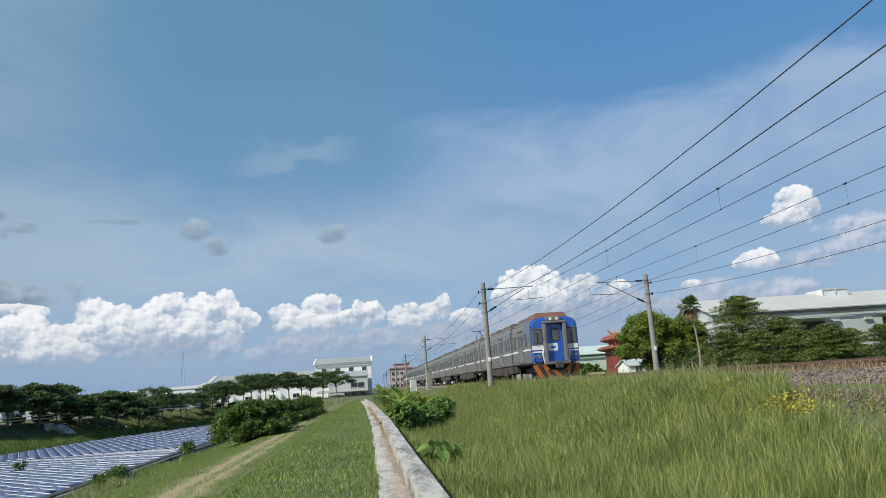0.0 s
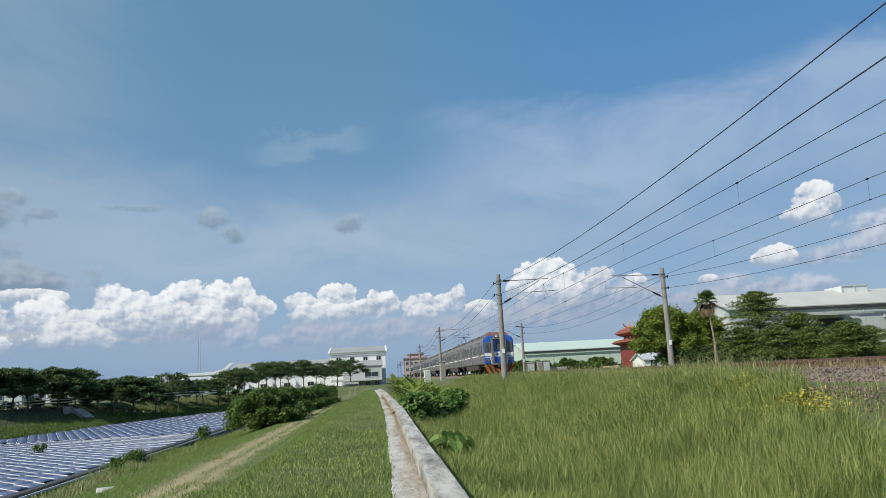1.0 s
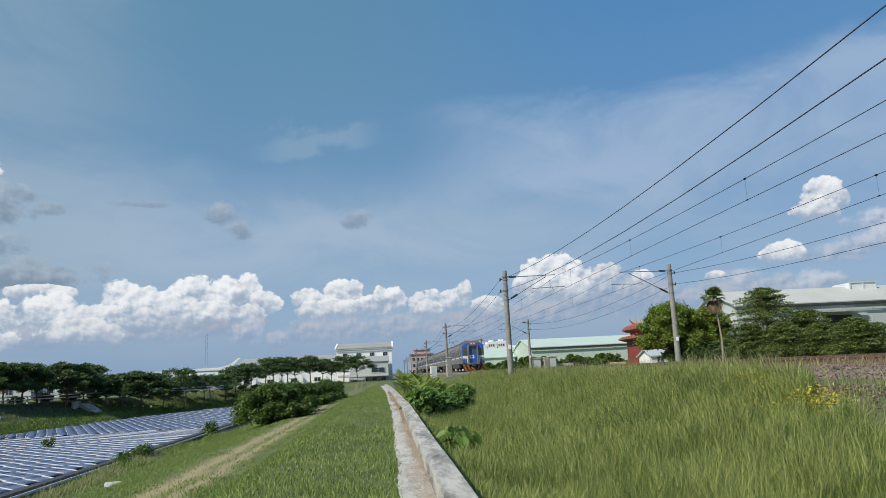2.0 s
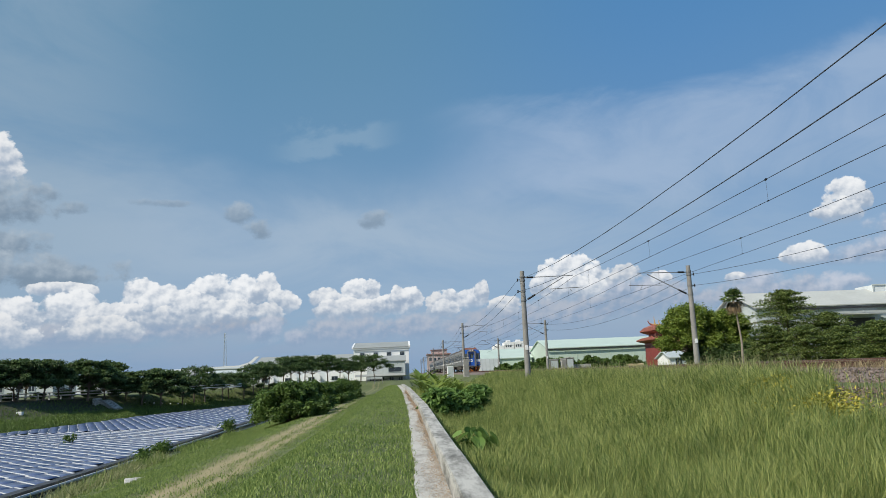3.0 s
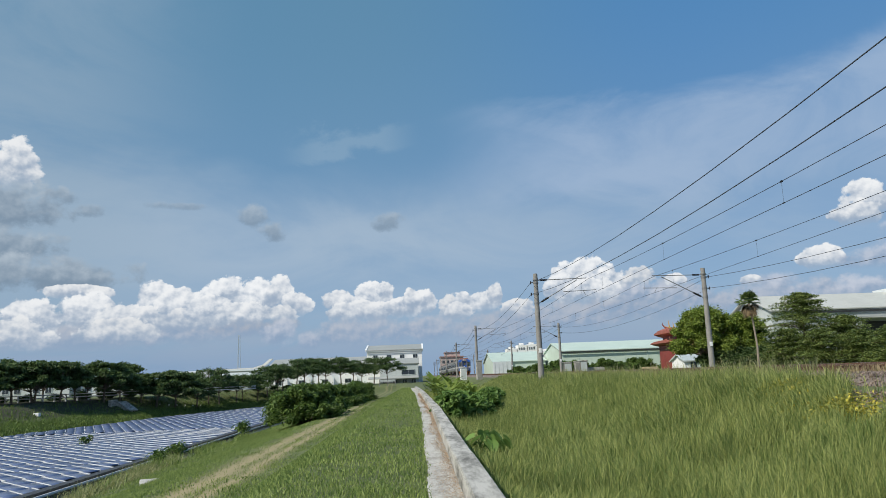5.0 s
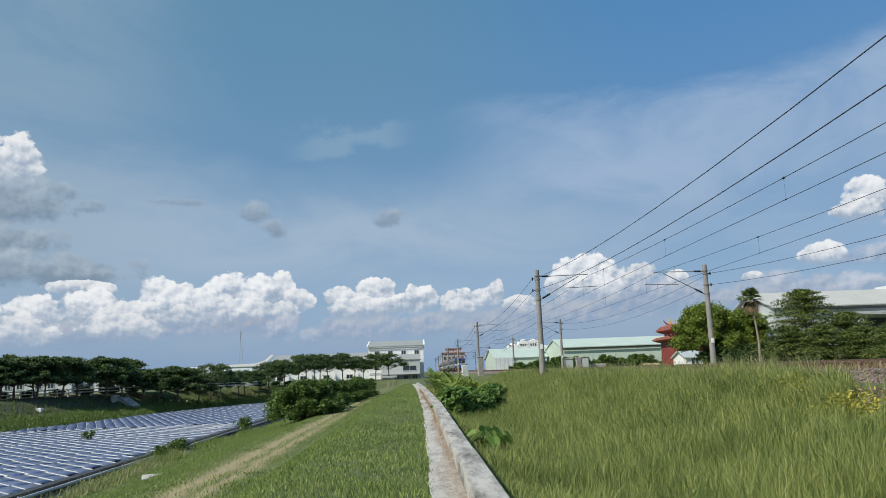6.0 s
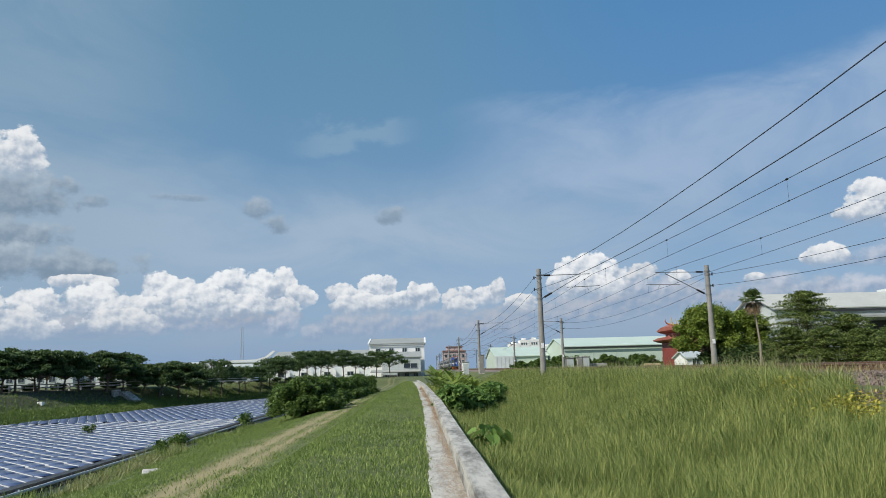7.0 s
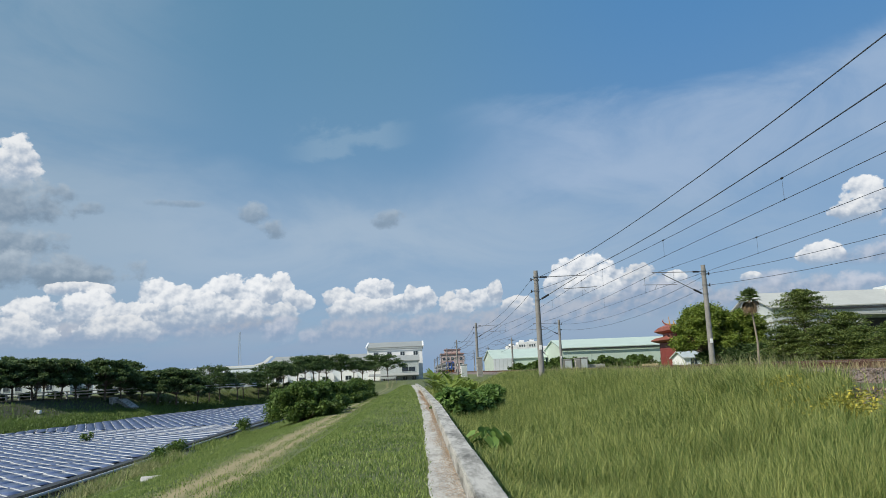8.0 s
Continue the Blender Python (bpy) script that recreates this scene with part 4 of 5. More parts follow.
def plant_trees():
    lbl = "dark green spreading broadleaf roadside tree with a bare trunk"
    a = tree("roadside_tree", lbl, 6.4, 3.9, 2.1, "leaf_dark", .34, 240, 3, True, 30, "trees along the canal road")
    b = tree("roadside_tree", lbl, 6.9, 4.3, 2.2, "leaf_dark", .36, 260, 8, True, 32, "trees along the canal road")
    c = tree("roadside_tree", lbl, 5.8, 3.6, 2.0, "leaf_dark", .36, 260, 15, True, 28, "trees along the canal road")
    airy = tree("roadside_tree", "open-crowned dark green roadside tree with a slender bare trunk", 6.2, 4.4, 2.7, "leaf_dark", .30, 150, 17, True, 26, "trees along the canal road", rad=.12)
    # trees before (-75, 74) are unseen, added to shade the canal bank
    line = [(-100, 48), (-75, 74), (-56.5, 91), (-47.6, 105), (-38, 119), (-30.5, 140), (-19, 157), (-6.8, 164)]
    s, pts = 0.0, []
    for p, q in zip(line, line[1:]):
        n = max(1, round(math.dist(p, q) / (3.5 if p[1] < 126 and p[0] < -31 else 2.7)))
        pts += [(p[0] + (q[0] - p[0]) * k / n, p[1] + (q[1] - p[1]) * k / n) for k in range(n)]
    pts.append(line[-1])
    r = random.Random(4)
    kinds = [a, b, c]
    used = set()
    for i, (x, y) in enumerate(pts):
        k = kinds[(i * 5 + 1) % 3] if y < 126 else airy
        big = r.uniform(.84, 1.2) * float(np.interp(y, (100, 112, 118, 134, 145), (.93, .95, .93, .86, .82)))
        m = pose(x + r.uniform(-.6, .6), y + r.uniform(-.8, .8), float(height(x, y)), 0, 0, r.uniform(0, 360)) @ Matrix.Scale(big, 4)
        if id(k) in used:
            copy_thing(k, m)
        else:
            used.add(id(k))
            k.matrix_basis = m
    for x, y in ((-66, 80), (-62.5, 83), (-59, 86.5), (-55.5, 89.5), (-52.5, 94), (-50, 98),
                 (-70, 88), (-66, 93), (-62, 97), (-58, 102), (-54, 108), (-50, 113), (-46, 118)):
        copy_thing(kinds[1], pose(x, y, 0, 0, 0, r.uniform(0, 360)) @ Matrix.Scale(r.uniform(.78, 1.0), 4))
    hedge = tree("roadside_hedge_bush", "dark clipped bush behind the canal railing", 1.7, 2.0, .2, "leaf_dark", .3, 300, 71, False, 16, "bushes behind the canal railing", rad=.06)
    first = True
    for i in range(24):
        f = i / 23
        x = float(np.interp(f, (0, .35, .6, 1), (-82, -58, -44, -24)))
        y = float(np.interp(f, (0, .35, .6, 1), (82, 104, 122, 152)))
        m = pose(x, y, -.1, 0, 0, r.uniform(0, 360)) @ Matrix.Scale(r.uniform(.6, 1.15), 4)
        if first:
            hedge.matrix_basis, first = m, False
        elif r.random() < .8:
            copy_thing(hedge, m)
    # behind the railway
    t = tree("round_tree", "bright green rounded tree beside the temple", 6.0, 3.0, 1.6, "leaf_bright", .18, 480, 21, False, 80, rad=.2)
    t.matrix_basis = pose(28.2, 70, .95)
    t = tree("round_tree", "bright green rounded tree beside the palm", 5.4, 2.6, 1.3, "leaf_bright", .18, 480, 22, False, 66, rad=.2)
    t.matrix_basis = pose(31.8, 71, .95)
    t = spray_tree("feathery_tree", "tall dark green tree with layered feathery branches", 7.0, 6.6, 170, 23)
    t.matrix_basis = pose(35.8, 66, .95)
    t = spray_tree("feathery_tree", "dark green feathery tree in the trackside scrub", 4.5, 5.2, 110, 27)
    t.matrix_basis = pose(38.6, 64, .95)
    r = random.Random(9)
    shrub = spray_tree("trackside_shrub", "dense green trackside shrub with feathery sprays", 3.6, 3.6, 70, 31, "trackside shrubs")
    shrub.matrix_basis = pose(32.6, 63, .8)
    for x, y in ((34.2, 60.5), (36.6, 59), (39.4, 60), (37.5, 55), (40.2, 57), (41.5, 53), (43.5, 56), (46, 57), (36, 53.5), (39.2, 51.5), (46.5, 53), (42.5, 60), (45, 62), (49, 58), (50, 62)):
        copy_thing(shrub, pose(x, y, .8 + r.uniform(-.5, .15), 0, 0, r.uniform(0, 360)) @ Matrix.Scale(.56 if x > 40.5 else (.85 if x > 37 else 1.0), 4))
    under = tree("low_bush", "dark shaded bush under the trees", 2.2, 1.9, .3, "leaf_dark", .26, 300, 37, False, 18, "bushes under the trees", rad=.08)
    under.matrix_basis = pose(28.6, 69, .7)
    for x, y in ((30, 68), (31.6, 67), (33, 67), (30.2, 71.5)):
        copy_thing(under, pose(x, y, .7, 0, 0, r.uniform(0, 360)))
    low = tree("low_bush", "low green bush beyond the tracks", 2.2, 1.9, .3, "leaf_bush", .3, 260, 33, False, 18, "bushes beyond the tracks", rad=.08)
    low.matrix_basis = pose(30.5, 120, .9)
    for x, y in ((33.5, 124), (38, 128), (27, 118), (42, 120), (45, 124), (24, 122), (48, 118), (21, 128), (22.5, 140), (20.5, 150), (36, 116), (23.5, 110), (21.5, 112)):
        copy_thing(low, pose(x, y, .8 + r.uniform(-.4, .2), 0, 0, r.uniform(0, 360)))
    # bushes on the canal bank
    bb = tree("bank_bush", "dense dark green bush on the canal bank", 2.9, 2.5, .4, "leaf_bush", .20, 520, 41, False, 34, "bushes on the canal bank", rad=.08)
    spots = [(-9.2, 57, 1), (-8.4, 55.5, 1), (-9.5, 60.5, 1), (-8.5, 61, 1), (-8.3, 76, 1), (-8.0, 81, 1), (-7.8, 87, 1), (-7.4, 93, 1)]
    for i, (x, y, k) in enumerate(spots):
        m = pose(x, y, float(height(x, y)) - r.uniform(0, .3), 0, 0, r.uniform(0, 360)) @ Matrix.Scale(1.0 if y < 63 else .86, 4)
        if i == 0:
            bb.matrix_basis = m
        else:
            copy_thing(bb, m)
    # broad-leaved thicket beyond the edging wall
    th = tree("thicket_bush", "dense broad-leaved green bush beside the edging wall", 1.65, .95, .25, "leaf_broad", .25, 260, 51, False, 20, "bushes beside the edging wall", rad=.05)
    for i, (x, y) in enumerate(((1.55, 31), (2.1, 32), (2.8, 33.5), (1.9, 34), (2.5, 35.5), (3.4, 36.5), (2.9, 38), (2.2, 38.5), (3.3, 40.5), (3.8, 41), (2.6, 42.5), (4.2, 43), (4.6, 45), (3.6, 45), (4.9, 47.5))):
        m = pose(x, y, float(height(x, y)) - .05 - (.25 if x > 2.8 else 0), 0, 0, r.uniform(0, 360)) @ Matrix.Scale(r.uniform(.78, 1.02), 4)
        if i == 0:
            th.matrix_basis = m
        else:
            copy_thing(th, m)


def blade_leaf(bm, base, az, length, width, rise, droop, n=6):
    """A long arching leaf with a folded midrib."""
    prev = None
    d = Vector((math.cos(az), math.sin(az), 0))
    sd = Vector((-d.y, d.x, 0))
    for k in range(n + 1):
        t = k / n
        p = Vector(base) + d * length * t * math.cos(rise * .6) + Vector((0, 0, length * (math.sin(rise) * t - droop * t * t)))
        w = width * math.sin(math.pi * min(1, .12 + .88 * t) ** .8) * .5 if k < n else .0
        cur = [bm.verts.new(p + sd * w + Vector((0, 0, w * .3))), bm.verts.new(p), bm.verts.new(p - sd * w + Vector((0, 0, w * .3)))]
        if prev:
            for j in (0, 1):
                bm.faces.new((prev[j], prev[j + 1], cur[j + 1], cur[j]))
        prev = cur


def banana_plants():
    r = random.Random(12)
    for i, (x, y, h) in enumerate(((1.75, 36.5, .75), (1.8, 39, .9), (1.7, 42, .9), (2.1, 44, 1.0), (1.75, 46, 1.0), (1.7, 48, 1.05), (2.4, 46.5, 1.0), (1.3, 51, 1.1), (3.3, 60, 1.2), (1.9, 57, 1.1), (2.9, 49, 1.0), (2.2, 50, 1.2), (1.6, 54, 1.1), (2.6, 57, 1.4), (1.9, 62, 1.2), (3.0, 52, 1.1), (1.2, 58, 1.0), (2.9, 63, 1.4), (1.6, 68, 1.5), (3.6, 47.5, 1.0), (3.9, 56, 1.0), (2.2, 73, 1.5))):
        h *= 1.5
        t = thing("banana_plant", "yellow-green banana plant with long arching leaves", "plant", "banana plants by the wall", (x, y, float(height(x, y)) - .05), r.uniform(0, 360))
        bm = bmesh.new()
        tube(bm, [(0, 0, -.1), (0, 0, h * .6)], [.1, .06], 8)
        part("stem", bm, M["leaf_banana"], t)
        for k in range(12):
            bm = bmesh.new()
            blade_leaf(bm, (0, 0, h * r.uniform(.35, .6)), k * 2.4 + r.uniform(-.3, .3), r.uniform(.7, 1.05) * h, .19 * h, r.uniform(.9, 1.35), r.uniform(.25, .6))
            part("leaf", bm, M["leaf_banana"], t)


def taro_plant():
    r = random.Random(6)
    t = thing("broad_leaf_plant", "clump of large glossy heart-shaped green leaves by the wall", "plant", at=(1.62, 17.6, float(height(1.62, 17.6)) - .05))
    for k in range(17):
        az = k * 2.4 + r.uniform(-.4, .4)
        ln = r.uniform(.12, .48)
        hh = r.uniform(.3, .80)
        bm = bmesh.new()
        tip = Vector((math.cos(az) * ln, math.sin(az) * ln, hh))
        tube(bm, [(0, 0, 0), (tip.x * .4, tip.y * .4, hh * .7), tip], [.016, .013, .008], 5)
        st = part("stalk", bm, M["leaf_broad"], t)
        bm = bmesh.new()
        s = r.uniform(.24, .36)
        pts = [(-.28, .0), (-.42, .22), (-.30, .44), (.05, .48), (.45, .30), (.95, 0), (.45, -.30), (.05, -.48), (-.30, -.44), (-.42, -.22)]
        c = bm.verts.new((.1, 0, -.05))
        ring = [bm.verts.new((a, b, -.18 * a * a + abs(b) * .16)) for a, b in pts]
        for i in range(len(ring)):
            bm.faces.new((c, ring[i], ring[(i + 1) % len(ring)]))
        lf = Matrix.Translation(tip) @ Euler((r.uniform(-.4, .4), r.uniform(.3, 1.0), az)).to_matrix().to_4x4() @ Matrix.Scale(s, 4)
        bmesh.ops.transform(bm, matrix=lf, verts=bm.verts[:])
        part("leaf", bm, M["leaf_broad"], t)


def palm():
    r = random.Random(5)
    t = thing("fan_palm", "slender fan palm with a skirt of dead fronds", "palm", at=(29.3, 62, .95))
    bm = bmesh.new()
    tube(bm, [(0, 0, -.2), (.1, 0, 2), (-.05, 0, 4), (-.25, 0, 5.6)], [.12, .085, .075, .09], 10)
    part("trunk", bm, M["palm_bark"], t)
    top = Vector((-.25, 0, 5.7))

    def fan(az, rise, ln, wd, material, droop):
        bm = bmesh.new()
        d = Vector((math.cos(az) * math.cos(rise), math.sin(az) * math.cos(rise), math.sin(rise)))
        sd = Vector((-math.sin(az), math.cos(az), 0))
        hub = top + d * ln * .45
        up = d.cross(sd)
        tube(bm, [top, hub], [.02, .012], 4)
        for k in range(15):
            a = (k - 7) / 7 * 1.25
            e = d * math.cos(a) + sd * math.sin(a)
            tip = hub + e * wd - Vector((0, 0, droop * wd * (.6 + abs(a) * .4)))
            mid = hub + e * wd * .55
            w = sd * math.cos(a) - d * math.sin(a)
            v = [bm.verts.new(hub), bm.verts.new(mid + w * .055), bm.verts.new(tip), bm.verts.new(mid - w * .055)]
            bm.faces.new(v)
        part("frond", bm, material, t)
    for k in range(26):
        fan(k * 2.4, r.uniform(.0, 1.35), r.uniform(.9, 1.3), r.uniform(.6, .82), M["leaf_palm"], r.uniform(.1, .45))
    for k in range(13):
        fan(k * 2.4 + 1, r.uniform(-1.4, -.25), r.uniform(.6, 1.1), r.uniform(.5, .75), M["frond_dead"], r.uniform(.5, 1.0))


def float_weed():
    v, f = make_crown([(0, 0, .25, .45, .3), (.3, .1, .5, .3, .3), (-.25, 0, .45, .3, .25)], 90, .16, 77)
    t = thing("float_weed", "small green weed growing between the solar panels", "weed", at=(-26.6, 60.3, -2.85))
    part("leaves", raw_mesh("leaves", v, f, M["leaf_bush"]), None, t)
    bm = bmesh.new()
    tube(bm, [(0, 0, -.1), (0, 0, .4)], .02, 5)
    part("stem", bm, M["bark"], t)
    t["group"] = "weeds on the canal"
    for x, y, z, k in ((-15.6, 45, -3.0, 1.1), (-15.6, 66, -3.0, 1.6), (-15.4, 48, -3.0, 1.3), (-15.2, 46.5, -3.0, 1.2), (-14.9, 43, -2.95, .9)):
        w = copy_thing(t, pose(x, y, z, 0, 0, x * 50) @ Matrix.Scale(k, 4))
        w["label"] = "clump of green weeds at the canal edge"
    s = thing("grass_slab", "flat pale concrete slab sunk in the grass", "slab", at=(-10.4, 30.5, float(height(-10.4, 30.5)) - .16), turn=20)
    part("slab", bm_box(-.8, .8, -.7, .7, -.1, .12, bevel=.03), M["concrete_path"], s)


plant_trees()
float_weed()
banana_plants()
taro_plant()
palm()


# ---------------------------------------------------------------- solar field
def build_solar():
    field = thing("floating_solar_field", "floating field of dark blue solar panels with white walkway floats", "solar panels", at=(0, 0, -2.92))
    pm = bmesh.new()
    box(pm, -1.02, 1.02, -.42, .42, .10, .135, bevel=0)
    for v in pm.verts:
        v.co.z += (v.co.y + .42) * -.05
    pm = mesh_of("panel", pm, M["panel"])
    # blocks: row azimuth, block limits along y, stagger
    near, rest, far, floats = [], [], [], []
    for az, ylo, yhi, stag in ((-44.0, 18.0, 73.5, .16), (-24.0, 74.5, 137.0, .02)):
        a = radians(az)
        u = np.array((math.sin(a), math.cos(a)))          # along the row
        w = np.array((math.cos(a), -math.sin(a)))         # across the rows
        o = np.array((-28.0, 60.0))
        wide, pitch = (.90, 2.06) if stag else (.70, 1.7)
        for i in range(-150, 151):
            for j in range(-120, 121):
                st = stag * ((j // 2) % 2) + stag * .5 * ((j // 4) % 2)
                p = o + u * j * pitch + w * (i * wide + st)
                x, y = p
                if not (ylo < y < yhi and far_bank(y) + 1.4 < x < -16.9):
                    continue
                if stag:
                    (near if y < 40 and len(near) < 300 else rest).append((x, y, az))
                    if stag > .1 or j % 3:
                        floats.append((p + w * .45, az))
                else:
                    far.append((x, y, az))
    for x, y, az in near:
        ob = part("panel", pm, None, field)
        ob.matrix_basis = pose(x, y, 0, 0, 0, -az + 90)
    def joined(name, items, shape, material, label):
        if not items:
            return
        shape = np.array(shape, float)
        vs = []
        for x, y, az in items:
            a = radians(90 - az)
            c, s = math.cos(a), math.sin(a)
            vs.append(np.stack([x + shape[:, 0] * c - shape[:, 1] * s, y + shape[:, 0] * s + shape[:, 1] * c, shape[:, 2]], 1))
        n = len(vs)
        quads = np.array(((4, 5, 6, 7), (0, 1, 5, 4), (1, 2, 6, 5), (2, 3, 7, 6), (3, 0, 4, 7)))
        f = (np.arange(n)[:, None, None] * 8 + quads[None]).reshape(-1, 4)
        ob = part(name, raw_mesh(name, np.concatenate(vs), f, material), None, field)
        tagged(ob, label, kind="stuff")
    def slab(x0, x1, y0, y1, z0, z1, tilt=0.0):
        return [(x, y, z + (y - y0) * tilt) for z in (z0, z1) for x, y in ((x0, y0), (x1, y0), (x1, y1), (x0, y1))]
    joined("more_panels", rest, slab(-1.02, 1.02, -.42, .42, .10, .135, -.05), M["panel_rest"], "rows of dark blue solar panels")
    joined("far_panels", far, slab(-.81, .81, -.29, .29, .10, .135, -.06), M["panel_rest"], "rows of pale blue solar panels")
    joined("walkway_floats", [(p[0], p[1], az) for p, az in floats], slab(-.98, .98, -.042, .042, -.05, .16), M["float"], "white plastic walkway floats")
    # black rim floats along the near bank
    rim = bmesh.new()
    r = random.Random(3)
    y = 14.0
    while y < 120:
        box(rim, -16.5, -16.0, y, y + .9, -.1, .22, bevel=0)
        y += .95
    ob = part("rim_floats", rim, M["float_dark"], field, "black plastic rim floats")
    ob["kind"] = "stuff"
    line = bmesh.new()
    tube(line, [(-15.7, 14, .1), (-15.7, 125, .1)], .07, 6)
    part("rim_pipe", line, M["float"], field, "pale floating pipe")


build_solar()


# ---------------------------------------------------------------- buildings
def window_mesh(w, h):
    return mesh_of("window", bm_box(-w / 2, w / 2, -.06, .05, 0, h), M["window_glass"]), mesh_of("window_frame", frame_bm(w, h), M["grey_sheet"])


def frame_bm(w, h, t=.09):
    bm = bmesh.new()
    box(bm, -w / 2 - t, w / 2 + t, -.1, .04, h, h + t)
    box(bm, -w / 2 - t, w / 2 + t, -.1, .04, -t, 0)
    box(bm, -w / 2 - t, -w / 2, -.1, .04, 0, h)
    box(bm, w / 2, w / 2 + t, -.1, .04, 0, h)
    box(bm, -.03, .03, -.08, .04, 0, h)
    return bm


def add_windows(b, places, w, h):
    wm, fm = window_mesh(w, h)
    for x, y, z in places:
        o = part("window", wm, None, b)
        o.location = (x, y, z)
        part("frame", fm, None, o)


def seams(b, x0, x1, y, z0, z1, step, material, name="wall_panel"):
    """Standing seams of a sheet wall, as thin ribs."""
    me = mesh_of("seam", bm_box(-.04, .04, -.05, .02, z0, z1), material)
    x = x0
    while x <= x1:
        part("seam", me, None, b).location = (x, y, 0)
        x += step


def shed(name, label, cat, x0, x1, y0, y1, base, eave, ridge, wall_m, roof_m, along="x", over=.4, turn=0, at=None):
    """A gabled hall; along: the way its ridge runs."""
    b = thing(name, label, cat)
    bm = bmesh.new()
    if along == "x":
        ym = (y0 + y1) / 2
        prism(bm, [(y0, base), (y1, base), (y1, eave), (ym, ridge), (y0, eave)], x0, x1, "x")
    else:
        xm = (x0 + x1) / 2
        prism(bm, [(x0, base), (x1, base), (x1, eave), (xm, ridge), (x0, eave)], y0, y1, "y")
    part("wall", bm, M[wall_m], b)
    bm = bmesh.new()
    t = .18
    if along == "x":
        ym = (y0 + y1) / 2
        k = (ridge - eave) / (ym - y0)
        prism(bm, [(y0 - over, eave - over * k + .02), (ym, ridge + .02), (y1 + over, eave - over * k + .02), (y1 + over, eave - over * k + t), (ym, ridge + t), (y0 - over, eave - over * k + t)], x0 - over, x1 + over, "x")
    else:
        xm = (x0 + x1) / 2
        k = (ridge - eave) / (xm - x0)
        prism(bm, [(x0 - over, eave - over * k + .02), (xm, ridge + .02), (x1 + over, eave - over * k + .02), (x1 + over, eave - over * k + t), (xm, ridge + t), (x0 - over, eave - over * k + t)], y0 - over, y1 + over, "y")
    part("roof", bm, M[roof_m], b)
    return b


def build_town():
    # tall white works building at the end of the berm
    b = shed("white_works_building", "white two-storey works building with a pale sheet roof", "factory", -13.0, 1.25, 190, 208, -1.2, 8.35, 9.9, "white_paint", "pale_roof", "x", .35)
    add_windows(b, [(-10.8, 190, 6.2), (-7.3, 190, 6.2), (-3.9, 190, 6.2), (-.5, 190, 6.2)], 1.05, .95)
    for x in (-13.25, 1.45):
        bm = bmesh.new()
        prism(bm, [(189.6, 8.3), (199, 9.9), (199, 10.2), (189.6, 8.6)], x - .2, x + .2, "x")
        part("verge", bm, M["white_paint"], b, "white raised roof verge")
    part("gutter", bm_box(-13.3, 1.6, 189.5, 189.66, 8.02, 8.18), M["grey_sheet"], b)
    b = shed("grey_annex", "grey sheet-clad annex with a wide window band", "factory", -9.2, .2, 180, 189.4, -1.0, 4.6, 5.9, "grey_sheet", "pale_roof", "x", .25)
    add_windows(b, [(-2.3, 180, 2.0)], 3.2, 1.1)
    add_windows(b, [(-8.0, 180, -.1), (-5.6, 180, -.1), (-3.2, 180, -.1), (-1.0, 180, -.1)], 1.0, .9)
    cp = bmesh.new()
    prism(cp, [(177.5, 1.05), (180, 1.5), (180, 1.62), (177.5, 1.17)], -12.0, .2, "x")
    part("canopy", cp, M["pale_roof"], b)
    # long white hall behind the trees
    b = shed("long_white_hall", "long white factory hall with arched front bays", "factory", -40.6, -13.6, 200, 226, -.8, 4.6, 7.5, "white_sheet", "pale_roof", "x", .4)
    add_windows(b, [(x, 200, .6) for x in np.arange(-39, -15, 3.1)], 1.5, 1.0)
    for x in np.arange(-37.4, -16, 6.2):
        bm = bmesh.new()
        prism(bm, [(x - 2.3, -.8), (x + 2.3, -.8), (x + 2.3, 1.8), (x + 1.5, 2.7), (x, 3.05), (x - 1.5, 2.7), (x - 2.3, 1.8)], 198.9, 199.98)
        part("bay", bm, M["white_paint"], b)
    add_windows(b, [(x, 198.9, .5) for x in np.arange(-37.4, -16, 6.2)], 1.6, 1.0)
    bm = bmesh.new()
    prism(bm, [(-42, 5.2), (-30, 5.4), (-27.5, 6.1), (-25.6, 7.6), (-24.8, 7.6), (-26.6, 5.9), (-28, 5.1), (-42, 4.9)], 199, 200.0)
    for v in bm.verts:
        v.co.x -= 14.2
    part("parapet", bm, M["white_paint"], b, "white flared parapet")
    b = shed("low_white_hall", "low white factory hall beside the long hall", "factory", -66, -40.9, 201, 222, -.8, 4.6, 5.1, "white_sheet", "grey_sheet", "x", .3)
    add_windows(b, [(x, 201, .6) for x in np.arange(-63, -42, 3.1)], 1.5, 1.0)
    # low white houses and sheds behind the canal road
    r = random.Random(8)
    for i in range(9):
        x = -118 + i * 9.5
        y = 150 + r.uniform(-4, 12)
        hgt = r.uniform(2.5, 3.6)
        b = shed("low_house", "low pale building with a sheet roof behind the trees", "building", x, x + r.uniform(5.5, 8.5), y, y + 8, -.3, hgt, hgt + 1.0, r.choice(("grey_sheet", "white_sheet", "grey_sheet")), r.choice(("pale_roof", "grey_sheet")), "x", .3)
        b["group"] = "low buildings behind the trees"
        add_windows(b, [(x + 1.5, y, 1.0), (x + 4.0, y, 1.0)], 1.2, 1.1)
    # lattice mast
    ms = thing("lattice_mast", "tall slim steel lattice radio mast", "mast", at=(-84.5, 350, 0))
    bm = bmesh.new()
    for k in range(3):
        a = k * 2.094
        tube(bm, [(math.cos(a) * 1.1, math.sin(a) * 1.1, 0), (math.cos(a) * .45, math.sin(a) * .45, 24)], .06, 4)
